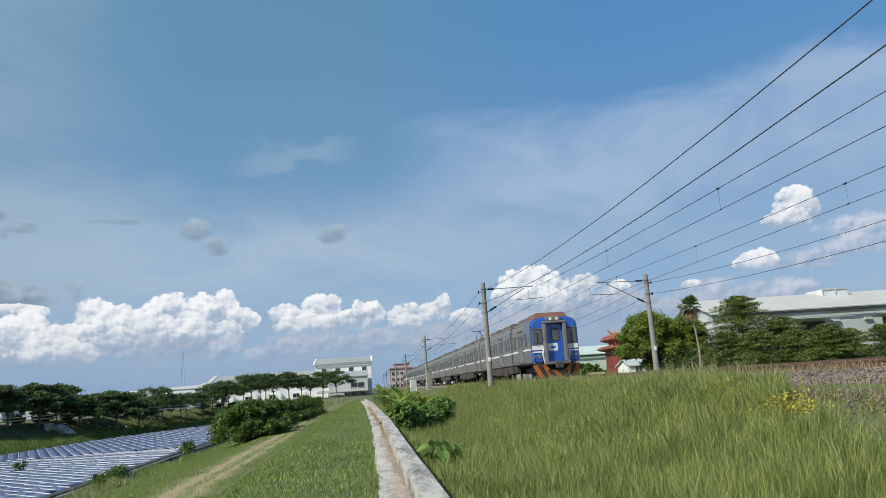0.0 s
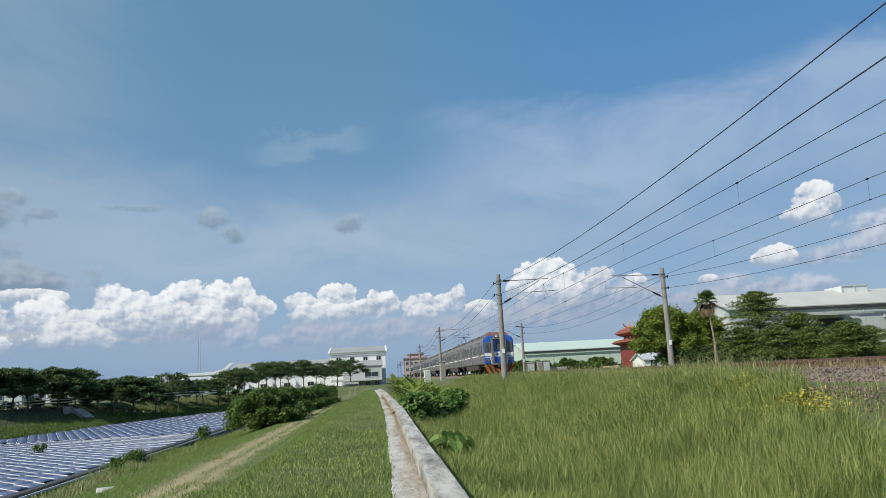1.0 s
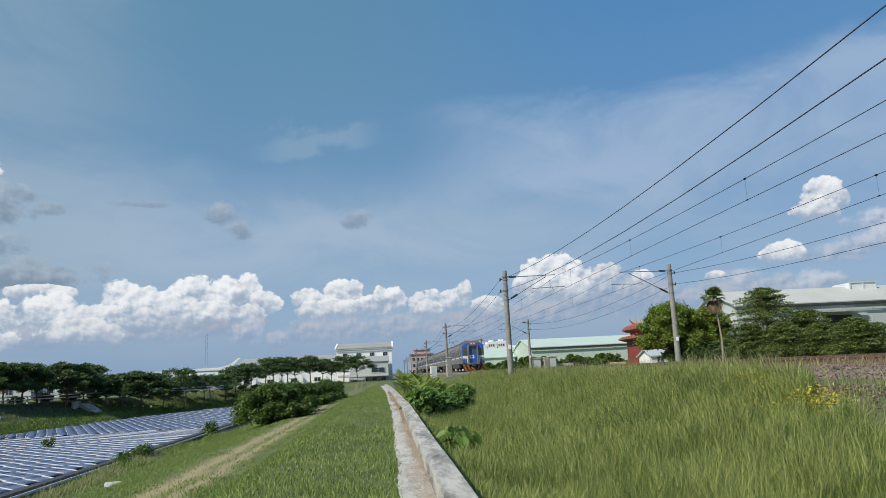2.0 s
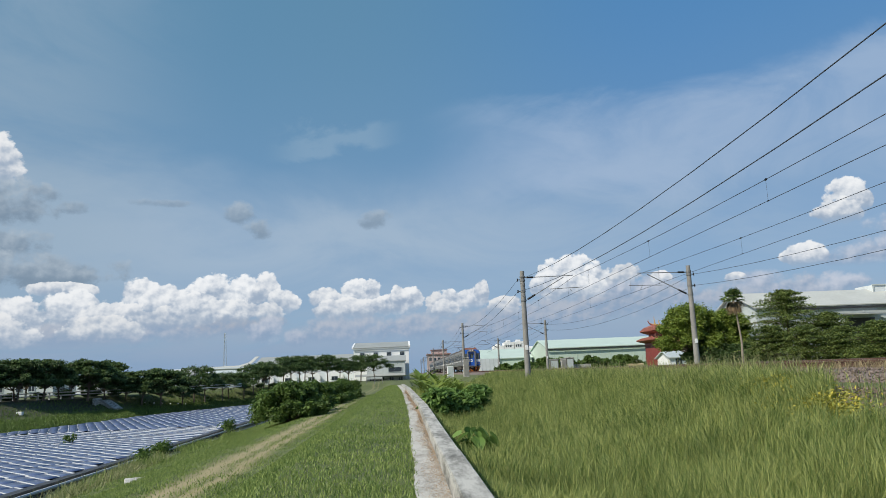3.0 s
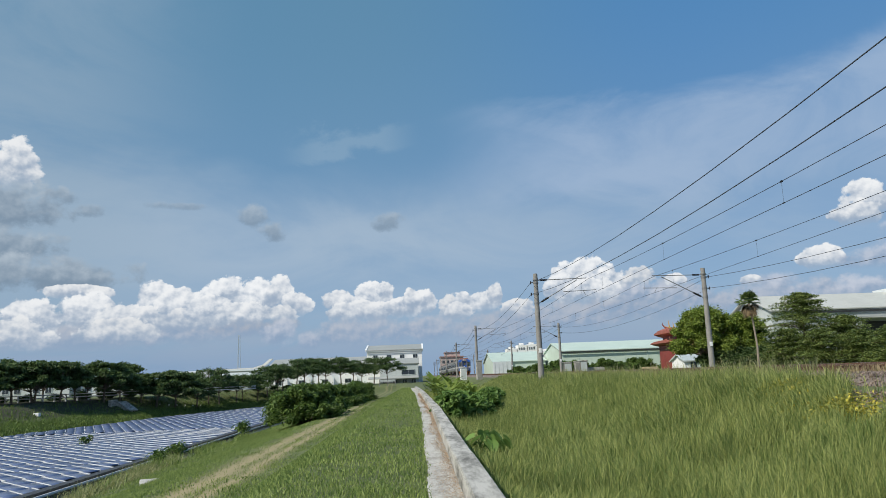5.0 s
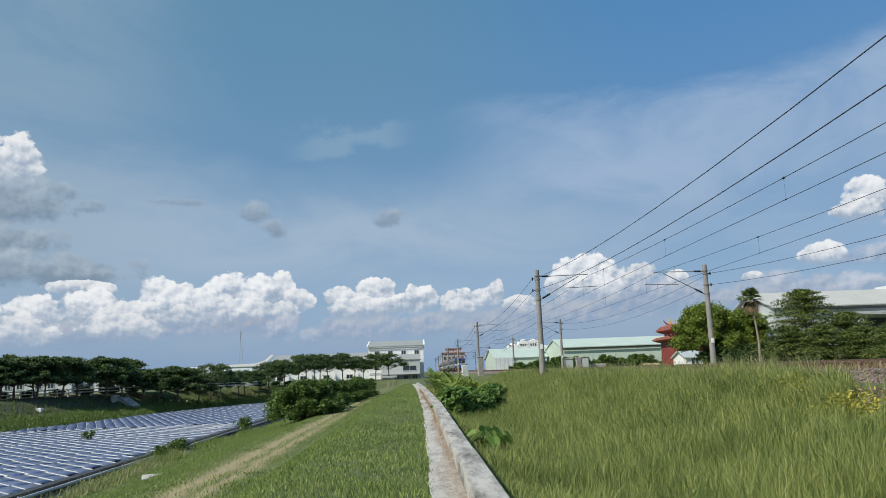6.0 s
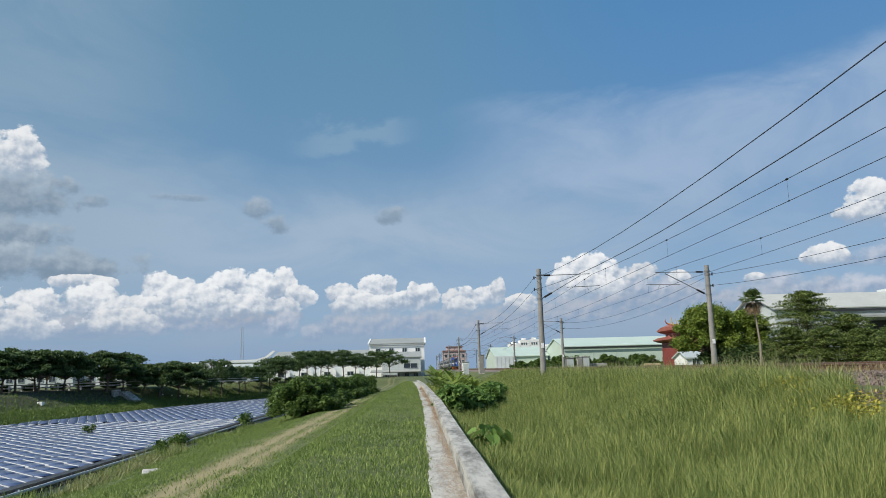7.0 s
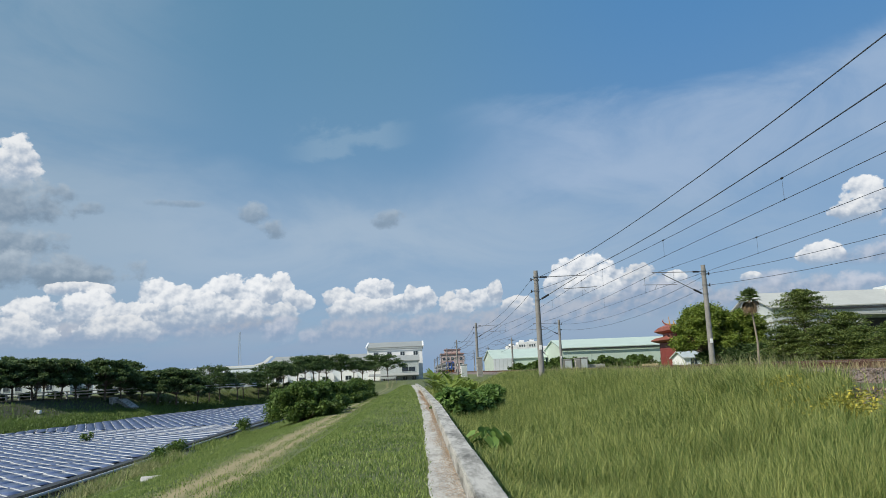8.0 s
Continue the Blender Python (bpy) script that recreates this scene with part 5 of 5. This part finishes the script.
    for j in range(16):
        z0, z1 = j * 1.5, (j + 1) * 1.5
        q0, q1 = 1.1 - .65 * z0 / 24, 1.1 - .65 * z1 / 24
        for k in range(3):
            a, c = k * 2.094, (k + 1) * 2.094
            tube(bm, [(math.cos(a) * q0, math.sin(a) * q0, z0), (math.cos(c) * q1, math.sin(c) * q1, z1)], .035, 4)
    part("lattice", bm, M["grey_sheet"], ms)
    # pink apartments past the end of the line
    b = thing("pink_apartment_block", "distant pink apartment block with a red roof", "apartment building")
    part("wall", bm_box(10.6, 20.8, 330, 342, 0, 9.2), M["pink_wall"], b)
    part("roof", bm_box(10.3, 21.1, 329.6, 342.4, 9.2, 9.75), M["dull_red"], b)
    part("roof_house", bm_box(12.5, 19.5, 332, 340, 9.75, 11.3), M["pink_wall"], b)
    part("cornice", bm_box(12.2, 19.8, 331.6, 340.4, 11.3, 11.6), M["dull_red"], b)
    add_windows(b, [(11.9 + 1.9 * i, 330, 1.2 + 2.7 * j) for i in range(5) for j in range(3)], 1.1, 1.3)
    # white residential slabs far off
    for i, (x0, x1, h) in enumerate(((62, 69, 17.6), (69.4, 76, 19.8), (76.4, 83, 20.1), (84, 92, 15.2))):
        b = thing("white_tower_block", "distant white residential tower block", "apartment building", "white tower blocks")
        part("wall", bm_box(x0, x1, 500, 512, 0, h), M["white_paint"], b)
        part("roof_house", bm_box(x0 + 2, x1 - 2, 503, 509, h, h + 1.4), M["white_paint"], b)
        add_windows(b, [(x0 + 1.2 + 1.55 * q, 500, 2.0 + 2.9 * j) for q in range(int((x1 - x0 - 1) / 1.55)) for j in range(int((h - 2) / 2.9))], .85, 1.5)
    # green halls beyond the tracks
    b = shed("green_hall", "long pale green sheet-metal hall with a green roof", "factory", 29.8, 66, 150, 170, 0, 5.35, 7.3, "green_sheet", "green_roof", "x", .3)
    seams(b, 31, 65, 150, 0, 5.2, 2.4, M["green_sheet"])
    part("gutter", bm_box(29.4, 66.4, 149.45, 149.66, 5.0, 5.2), M["dark"], b)
    b = shed("green_workshop", "pale green gabled workshop with a white front", "factory", 17.3, 29.2, 166, 190, 0, 3.9, 6.2, "green_sheet", "green_roof", "x", .3)
    part("front", bm_box(17.2, 21.6, 165.6, 165.97, 0, 4.0), M["white_sheet"], b)
    seams(b, 17.6, 21.4, 165.6, 0, 3.9, .9, M["grey_sheet"])
    # big pale hall on the far side of the line
    b = shed("large_pale_hall", "large pale sheet-metal factory hall with a dark gutter line", "factory", 52.5, 120, 105, 119, 0, 9.0, 11.6, "grey_sheet", "light_roof", "x", .5)
    part("gutter", bm_box(56, 120.5, 104.2, 104.45, 8.35, 8.62), M["dark"], b)
    seams(b, 54, 119, 105, 0, 8.3, 5.0, M["grey_sheet"])
    mon = part("roof_monitor", bm_box(74.6, 79.1, 110.5, 115, 9.3, 12.3), M["white_sheet"], b, "white boxed roof monitor")
    fr = bmesh.new()
    for x in (74.55, 76.75, 78.95):
        box(fr, x, x + .2, 110.38, 110.48, 9.5, 12.35)
    box(fr, 74.5, 79.2, 110.36, 110.48, 12.2, 12.42)
    part("monitor_frame", fr, M["grey_sheet"], mon)
    for x0, x1 in ((65.4, 71.0), (79.6, 86)):
        cp = bmesh.new()
        prism(cp, [(98.5, 7.05), (104.95, 7.5), (104.95, 7.62), (98.5, 7.2)], x0, x1, "x")
        part("canopy", cp, M["pale_roof"], b, "projecting sheet canopy")
        part("loading_door", bm_box(x0 + .5, x1 - .5, 104.88, 104.97, .2, 6.9), M["dark"], b, "dark open loading door")
    for x in (72.2, 77.6):
        part("wall_vent", bm_box(x - .6, x + .6, 104.6, 104.98, 6.7, 7.1), M["grey_sheet"], b)
    # flat awning left of it
    b = shed("side_awning", "low grey lean-to beside the pale hall", "shed", 46.5, 52.2, 106, 118, 0, 5.4, 6.4, "grey_sheet", "pale_roof", "x", .3)


def temple():
    t = thing("temple", "small red temple with curved two-tier tiled roofs", "temple", at=(42.2, 110, 0))
    part("wall", bm_box(-2.9, 5.4, 0, 7, 0, 4.7), M["red_wall"], t)
    part("upper_wall", bm_box(-2.4, 4.9, .6, 6.4, 4.7, 6.3), M["red_wall"], t)

    def curved_roof(x0, x1, y0, y1, z, ridge, tip):
        bm = bmesh.new()
        n, ym = 14, (y0 + y1) / 2
        rows = []
        for k in range(n + 1):
            u = k / n * 2 - 1
            x = (x0 + x1) / 2 + u * (x1 - x0) / 2
            lift = tip * abs(u) ** 4
            rows.append([bm.verts.new(p) for p in ((x, y0, z + lift - .12), (x, y0, z + lift), (x, y0 * .5 + ym * .5, z + (ridge - z) * .40 + lift), (x * .8 + (x0 + x1) / 2 * .2, ym, ridge + lift * .8),
                                                   (x, y1 * .5 + ym * .5, z + (ridge - z) * .40 + lift), (x, y1, z + lift), (x, y1, z + lift - .12))])
        for a, b in zip(rows, rows[1:]):
            for j in range(7):
                bm.faces.new((a[j], a[(j + 1) % 7], b[(j + 1) % 7], b[j]))
        bm.faces.new(rows[0]), bm.faces.new(rows[-1][::-1])
        bmesh.ops.recalc_face_normals(bm, faces=bm.faces[:])
        return bm
    part("lower_roof", curved_roof(-4.0, 6.5, -1.1, 8, 4.65, 5.25, .55), M["red_tile"], t)
    part("upper_roof", curved_roof(-3.5, 6.0, -.5, 7.4, 6.05, 7.1, .6), M["red_tile"], t)
    for s in (-1, 1):
        for zz, w, yy in ((5.25, 5.2, -1.0), (6.6, 4.7, -.4), (7.6, 4.6, 3.4)):
            bm = bmesh.new()
            x = 1.25 + s * w
            tube(bm, [(x - s * 1.0, yy, zz - .25), (x - s * .3, yy, zz + .05), (x, yy, zz + .45), (x - s * .15, yy, zz + .75)], [.12, .12, .09, .02], 6)
            part("roof_finial", bm, M["red_tile"], t)
    for x0, x1, y0, z0, zr, yr in ((-4.0, 6.5, -1.1, 4.65, 5.25, 3.45), (-3.5, 6.0, -.5, 6.05, 7.1, 3.45)):
        bm = bmesh.new()
        n = 14
        tube(bm, [((x0 + x1) / 2 + (k / n * 2 - 1) * (x1 - x0) / 2, y0 - .03, z0 - .02 + .6 * abs(k / n * 2 - 1) ** 4) for k in range(n + 1)], .10, 5)
        part("eave_edge", bm, M["gold"], t, "yellow eave edging")
        for s in (0, 1):
            xe = x1 if s else x0
            xi = xe * .8 + (x0 + x1) / 2 * .2
            bm = bmesh.new()
            tube(bm, [(xe, y0, z0 + .6), (xe * .5 + xi * .5, (y0 + yr) / 2, z0 + (zr - z0) * .4 + .45), (xi, yr, zr + .45)], .12, 6)
            part("hip_ridge", bm, M["red_tile"], t)
        for k in range(9):
            u = -.8 + 1.6 * k / 8
            xm = (x0 + x1) / 2 + u * (x1 - x0) / 2
            bm = bmesh.new()
            lf = .6 * abs(u) ** 4
            tube(bm, [(xm, y0, z0 + lf + .03), (xm, (y0 + yr) / 2, z0 + (zr - z0) * .4 + lf + .05), (xm * .8 + (x0 + x1) / 2 * .2, yr, zr + lf * .8 + .03)], .07, 5)
            part("tile_ridge", bm, M["red_tile"], t)
    bm = bmesh.new()
    tube(bm, [(-3.0, 3.4, 7.7), (-2.2, 3.4, 7.45), (-.8, 3.4, 7.25), (1.2, 3.4, 7.2), (3.2, 3.4, 7.25), (5.2, 3.4, 7.7)], [.05, .16, .2, .22, .2, .05], 6)
    for x, z in ((-2.3, 8.8), (-1.6, 8.3), (-.6, 8.0), (.5, 8.1), (2.0, 8.0)):
        tube(bm, [(x, 3.4, 7.2), (x + .1, 3.4, 7.6), (x - .05, 3.4, z)], [.14, .12, .02], 5)
    part("ridge_ornament", bm, M["gold"], t, "weathered yellow ridge ornament")
    part("ledge", bm_box(-3.0, 5.5, -.12, -.003, 3.4, 3.6), M["gold"], t)
    w = thing("temple_wall", "low yellow stuccoed boundary wall beside the temple", "wall", at=(37, 106, .6))
    bm = bmesh.new()
    r = random.Random(2)
    for k in range(7):
        x = -4.2 + k * 1.25
        box(bm, x, x + 1.2, 0, .4, 0, .7 + r.uniform(-.2, .25), bevel=.1)
    part("coping", bm, M["stucco"], w)
    h = shed("white_outbuilding", "small white outbuilding with a grey sheet roof", "shed", 36.2, 40.6, 98, 103, .3, 2.1, 2.9, "white_paint", "grey_sheet", "x", .3)
    add_windows(h, [(37.4, 98, 1.2)], .9, .8)


def lineside():
    def cabinet(x, y, w, d, h, label, mt):
        c = thing("lineside_cabinet", label, "equipment cabinet", "lineside cabinets", (x, y, 0))
        z0 = .75
        part("body", bm_box(-w / 2, w / 2, -d / 2, d / 2, z0, h, bevel=.03), M[mt], c)
        part("lid", bm_box(-w / 2 - .06, w / 2 + .06, -d / 2 - .06, d / 2 + .06, h, h + .1, bevel=.02), M["concrete"], c)
        part("door", bm_box(-w / 2 + .1, w / 2 - .1, -d / 2 - .02, -d / 2 + .01, z0 + .15, h - .15), M["grey_sheet" if mt != "concrete" else "pole"], c)
    cabinet(5.75, 92, .8, .7, 2.25, "pale painted lineside equipment cabinet", "white_paint")
    cabinet(7.75, 92, .72, .7, 3.05, "tall concrete lineside cabinet", "concrete")
    cabinet(20.6, 100, 1.1, .8, 2.5, "grey lineside equipment cabinet", "pole")
    cabinet(21.9, 100, .7, .8, 2.6, "grey lineside equipment cabinet", "concrete")
    cabinet(22.8, 100, 1.0, .8, 2.65, "grey lineside equipment cabinet", "pole")
    f = thing("concrete_fence", "low grey concrete panel fence by the cabinets", "fence", at=(24.6, 100.5, 0))
    for k in range(2):
        part("fence_panel", bm_box(-1.2 + k * 1.25, 0 + k * 1.25, -.06, .06, .8, 1.75, bevel=.02), M["concrete"], f)
    # gate across the berm, and its sign
    g = thing("berm_gate", "low grey metal barrier across the grassy berm", "gate", at=(-6.0, 146, 0))
    for x in (-1.6, 0, 1.6):
        bm = bmesh.new()
        tube(bm, [(x, 0, -.3), (x, 0, 1.05)], .05, 8)
        part("post", bm, M["steel"], g)
    for z in (.45, .75, 1.0):
        bm = bmesh.new()
        tube(bm, [(-1.6, 0, z), (1.6, 0, z)], .04, 6)
        part("rail", bm, M["steel"], g)
    part("panel", bm_box(-1.5, 1.5, -.03, .0, .62, .98), M["grey_sheet"], g)
    # railing on the canal road
    line = [(-73, 72), (-56, 89), (-47, 103), (-37, 116), (-27, 132.5)]
    rl = thing("canal_railing", "white-painted concrete railing along the canal road", "railing")
    pm = mesh_of("post", bm_box(-.09, .09, -.09, .09, 0, 1.0), M["white_paint"])
    for p, q in zip(line, line[1:]):
        n = round(math.dist(p, q) / 1.6)
        for k in range(n):
            x, y = p[0] + (q[0] - p[0]) * k / n, p[1] + (q[1] - p[1]) * k / n
            part("post", pm, None, rl).location = (x - 2.5, y + 2.5, float(height(x, y)))
        z0 = 0.0
        for z in (.45, .85):
            bm = bmesh.new()
            tube(bm, [(p[0] - 2.5, p[1] + 2.5, z0 + z), (q[0] - 2.5, q[1] + 2.5, z0 + z)], .08, 5)
            part("rail", bm, M["white_paint"], rl)
    # concrete outfall on the far bank
    o = thing("outfall_ramp", "sloping concrete outfall on the canal bank", "outfall", at=(-40.8, 108, 0))
    bm = bmesh.new()
    prism(bm, [(-3.0, -.5), (-2.6, -.5), (-.2, -1.75), (-.5, -2.3), (-3.0, -2.3)], -.8, .8, "y")
    bmesh.ops.rotate(bm, verts=bm.verts[:], cent=(0, 0, 0), matrix=Matrix.Rotation(radians(-25), 3, "Z"))
    part("ramp", bm, M["concrete"], o)
    part("headwall", bm_box(-3.4, -2.95, -1.1, 1.1, -1.4, -.2, bevel=.04), M["concrete"], o)
    s = thing("bank_box", "small white concrete box on the far canal bank", "box", at=(-46.0, 91, -1.7))
    part("body", bm_box(-.32, .32, -.3, .3, -.3, .55, bevel=.03), M["white_paint"], s)


build_town()
temple()
lineside()


# ---------------------------------------------------------------- grass
def blades(name, label, pts, hgt, wid, material, seed, lean=.35, wind=(0, 0), swirl=0.0, simple=22.0, bend=None):
    r = np.random.default_rng(seed)
    n = len(pts)
    a = r.uniform(0, 2 * np.pi, n)
    d = np.stack([np.cos(a), np.sin(a)], 1) * (lean * r.uniform(.2, 1.3, n))[:, None] + np.array(wind) * r.uniform(.3, 1.4, n)[:, None]
    if swirl:
        q = field_noise(pts[:, 0], pts[:, 1], .45, 3) * 5.0 + field_noise(pts[:, 0], pts[:, 1], 1.3, 6) * 2.0
        d = d + np.stack([np.cos(q), np.sin(q)], 1) * swirl
    if bend is not None:
        d = d + bend
    b = r.uniform(0, 2 * np.pi, n)
    s = np.stack([np.cos(b), np.sin(b), np.zeros(n)], 1) * wid[:, None]
    base = np.asarray(pts)
    d3 = np.concatenate([d, np.zeros((n, 1))], 1) * hgt[:, None]
    up = np.array((0, 0, 1.0))
    mid = base + d3 * .3 + up * (hgt * .6)[:, None]
    tip = base + d3 + up * (hgt * (1 - .25 * np.linalg.norm(d, axis=1)))[:, None]
    v = np.stack([base - s, base + s, mid + s * .8, mid - s * .8, tip], 1)
    v[:, 2:4] = np.where((base[:, 1] > simple)[:, None, None], (v[:, 0:2] + v[:, 4:5] * 1.2) / 2.2, v[:, 2:4])
    i = np.arange(n)[:, None] * 5
    near = i[base[:, 1] <= simple]
    far = i[base[:, 1] > simple]
    tri = np.concatenate([near + np.array((0, 1, 2)), near + np.array((0, 2, 3)), near + np.array((3, 2, 4)), far + np.array((0, 1, 4))])
    v = v.reshape(-1, 3)
    me = raw_mesh(name, v, tri, M[material])
    return tagged(new(name, me), label, "grass", kind="stuff")


def field_noise(x, y, s, o=0):
    return np.array([noise.noise((a * s, b * s, o)) for a, b in zip(x, y)])


def build_grass():
    r = np.random.default_rng(21)

    def spread(n, x0, x1, y0, y1, p=2.0):
        y = y0 * (y1 / y0) ** (r.random(n) ** 1.0)
        return r.uniform(x0, x1, n), y
    # tall grass on the embankment
    n, k = 30000, 15
    cx, cy = spread(n, .9, 9.4, 4.2, 75)
    turn, tall = r.uniform(0, 2 * np.pi, n), r.uniform(.6, 1.25, n)
    bend = np.repeat(np.stack([np.cos(turn), np.sin(turn)], 1) * r.uniform(.05, .42, n)[:, None], k, 0)
    wide = np.repeat(.045 + .0030 * cy, k)
    x, y, tall = np.repeat(cx, k) + r.normal(0, 1, n * k) * wide, np.repeat(cy, k) + r.normal(0, 1, n * k) * wide * 1.2, np.repeat(tall, k)
    nz = field_noise(x, y, .55)
    limit = np.interp(y, (0, 10, 13, 15, 17.5, 24), (6.7, 7.0, 7.4, 8.3, 9.1, 9.25)) + nz * .7
    ok = ((x < limit) | ((x < 8.6) & (r.random(len(x)) < .02))) & (x > np.interp(y, (30, 62, 100), (.98, .62, 0)))
    x, y, nz, tall, bend = x[ok], y[ok], nz[ok], tall[ok], bend[ok]
    z = height(x, y) - .03
    h = r.uniform(.30, .62, len(x)) * tall * (1 + .3 * nz) * np.interp(x, (1, 2, 6, 8.6, 9.2), (.7, 1.05, .9, 1.1, .9))
    blades("tall_grass", "tall light green wild grass on the railway embankment", np.stack([x, y, z], 1), h, (.0024 + .00030 * y) * r.uniform(.6, 1.4, len(x)), "tall_grass", 31, .40, (-.08, -.03), .12, bend=bend)
    # taller wind-bent tufts and seed stems
    n = 2600
    x, y = spread(n, 2.0, 8.9, 5, 60)
    k = 14
    x, y = np.repeat(x, k) + r.normal(0, .06, n * k), np.repeat(y, k) + r.normal(0, .06, n * k)
    ok = (x > 1.2) & (x < np.interp(y, (0, 10, 13, 15, 17.5, 24), (6.4, 6.5, 6.6, 7.4, 8.8, 9.2)))
    x, y = x[ok], y[ok]
    z = height(x, y) - .03
    h = r.uniform(.4, .85, len(x))
    blades("grass_tufts", "long arching grass tufts on the embankment", np.stack([x, y, z], 1), h, (.0018 + .0002 * y) * r.uniform(.7, 1.3, len(x)), "tall_grass", 32, .42, (-.14, -.03), .25)
    # mown grass on the berm and the bank below it
    x, y = spread(300000, -15.2, .2, 6.0, 100)
    nz = field_noise(x, y, .8)
    track = np.minimum(np.abs(x + 5.25 + nz * .2) + .2, np.abs(x + 6.1 + nz * .3))
    edge = .15 + .02 * np.sin(y * 1.1) + np.interp(y, (30, 62, 100), (0, -.36, -1.2))
    ok = (x < edge) & ((r.random(len(x)) < np.interp(track, (.15, .75), (.10, 1)))) & ~((x < -10) & (y < 22))
    x, y, nz = x[ok], y[ok], nz[ok]
    z = height(x, y) - .02
    far = np.interp(x, (-15, -10, -7.5, -4, 0), (1.2, 1.2, 1.0, 1.0, 1.0))
    h = r.uniform(.04, .12, len(x)) * np.clip(1 + .6 * nz, .75, 1.6) * far
    blades("berm_grass", "short trampled green grass on the berm", np.stack([x, y, z], 1), h, (.0025 + .00038 * y) * r.uniform(.7, 1.3, len(x)), "short_grass", 33, .6)
    # rough grass on the far canal bank
    n = 60000
    y = r.uniform(62, 150, n)
    x = far_bank(y) + .4 - np.abs(r.normal(0, 5.0, n))
    z = height(x, y) - .05
    ok = (z > -3.05) & ((z < -1.55 + r.normal(0, .2, n)) | ((r.random(n) < .5) & (z < -.2)))
    x, y, z = x[ok], y[ok], z[ok]
    blades("bank_grass", "rough green grass on the far canal bank", np.stack([x, y, z], 1), r.uniform(.15, .45, len(x)), r.uniform(.03, .07, len(x)), "bank_grass", 34, .7)
    # yellowing creeper on the embankment shoulder
    n = 4500
    one = r.random(n) < .55
    x = np.where(one, 8.0, 7.35) + r.normal(0, .22, n)
    y = np.where(one, 15.6, 12.9) + r.normal(0, .75, n)
    nz = field_noise(x, y, 2.2, 5)
    ok = nz > -.1
    x, y = x[ok], y[ok]
    z = height(x, y) + r.uniform(.02, .40, len(x))
    v, f = leaf_quads(np.stack([x, y, z], 1), .075, .8, 1.2, 61)
    tagged(new("yellow_creeper", raw_mesh("yellow_creeper", v, f, M["flower_weed"])), "yellowing creeper leaves on the embankment shoulder", "weeds", kind="stuff")
    x, y = spread(1800, 7.0, 9.6, 9, 22)
    z = height(x, y)
    z = np.where(x > 8.7, np.interp(x, (8.7, 9.75), (.72, 1.16)), z)
    blades("dry_weeds", "dry brown weed stems at the ballast edge", np.stack([x, y, z], 1), r.uniform(.05, .22, len(x)), r.uniform(.003, .008, len(x)), "dry_weed", 35, .9)
    x, y = spread(5000, 9.9, 10.9, 10, 60)
    nz = field_noise(x, y, .5, 2)
    ok = nz > .05
    x, y = x[ok], y[ok]
    blades("track_weeds", "dry weeds growing along the near rail", np.stack([x, y, np.full(len(x), 1.15)], 1), r.uniform(.08, .32, len(x)), (.003 + .0003 * y), "dry_weed", 37, .8)
    # pale seed stalks standing over the track edge
    n, k = 420, 7
    cx, cy = spread(n, 8.0, 10.2, 18, 62)
    x, y = np.repeat(cx, k) + r.normal(0, .10, n * k), np.repeat(cy, k) + r.normal(0, .14, n * k)
    z = np.where(x > 8.7, np.interp(x, (8.7, 9.75), (.72, 1.16)), height(x, y))
    blades("seed_stalks", "pale arching grass seed stalks beside the track", np.stack([x, y, z], 1), r.uniform(.3, .75, n * k), (.003 + .00022 * y) * r.uniform(.7, 1.3, n * k), "reed", 39, .5, (-.25, 0))
    # reeds and weeds at the water's edge
    n = 9000
    y = 16 + 50 * r.random(n)
    x = -14.6 + r.normal(0, .6, n)
    nz = field_noise(x, y, .35, 8)
    ok = nz > .02
    x, y, nz = x[ok], y[ok], nz[ok]
    blades("waterside_weeds", "dry and green weeds at the canal edge", np.stack([x, y, np.maximum(height(x, y), -3.0)], 1), r.uniform(.3, .8, len(x)) * (.6 + nz), r.uniform(.012, .03, len(x)), "short_grass", 36, .6)
    n = 4200
    t = r.random(n)
    y, x = 29 + 17 * t + r.normal(0, .8, n), -13.4 - 1.7 * t + r.normal(0, .45, n)
    nz = field_noise(x, y, .8, 4)
    blades("waterside_reeds", "pale straw-coloured reeds at the canal edge", np.stack([x, y, np.maximum(height(x, y), -3.0)], 1), r.uniform(.2, .55, n) * np.clip(1 + 1.5 * nz, .35, 1.6), r.uniform(.012, .026, n), "reed", 38, .9)


build_grass()


# ---------------------------------------------------------------- movement
def motions():
    walk(train, [(t, pose(TRACK_A, 43.5 + 27.0 * t, RAIL_Z)) for t in (0.0, 2.0, 4.0, 6.0, 8.0)])


motions()
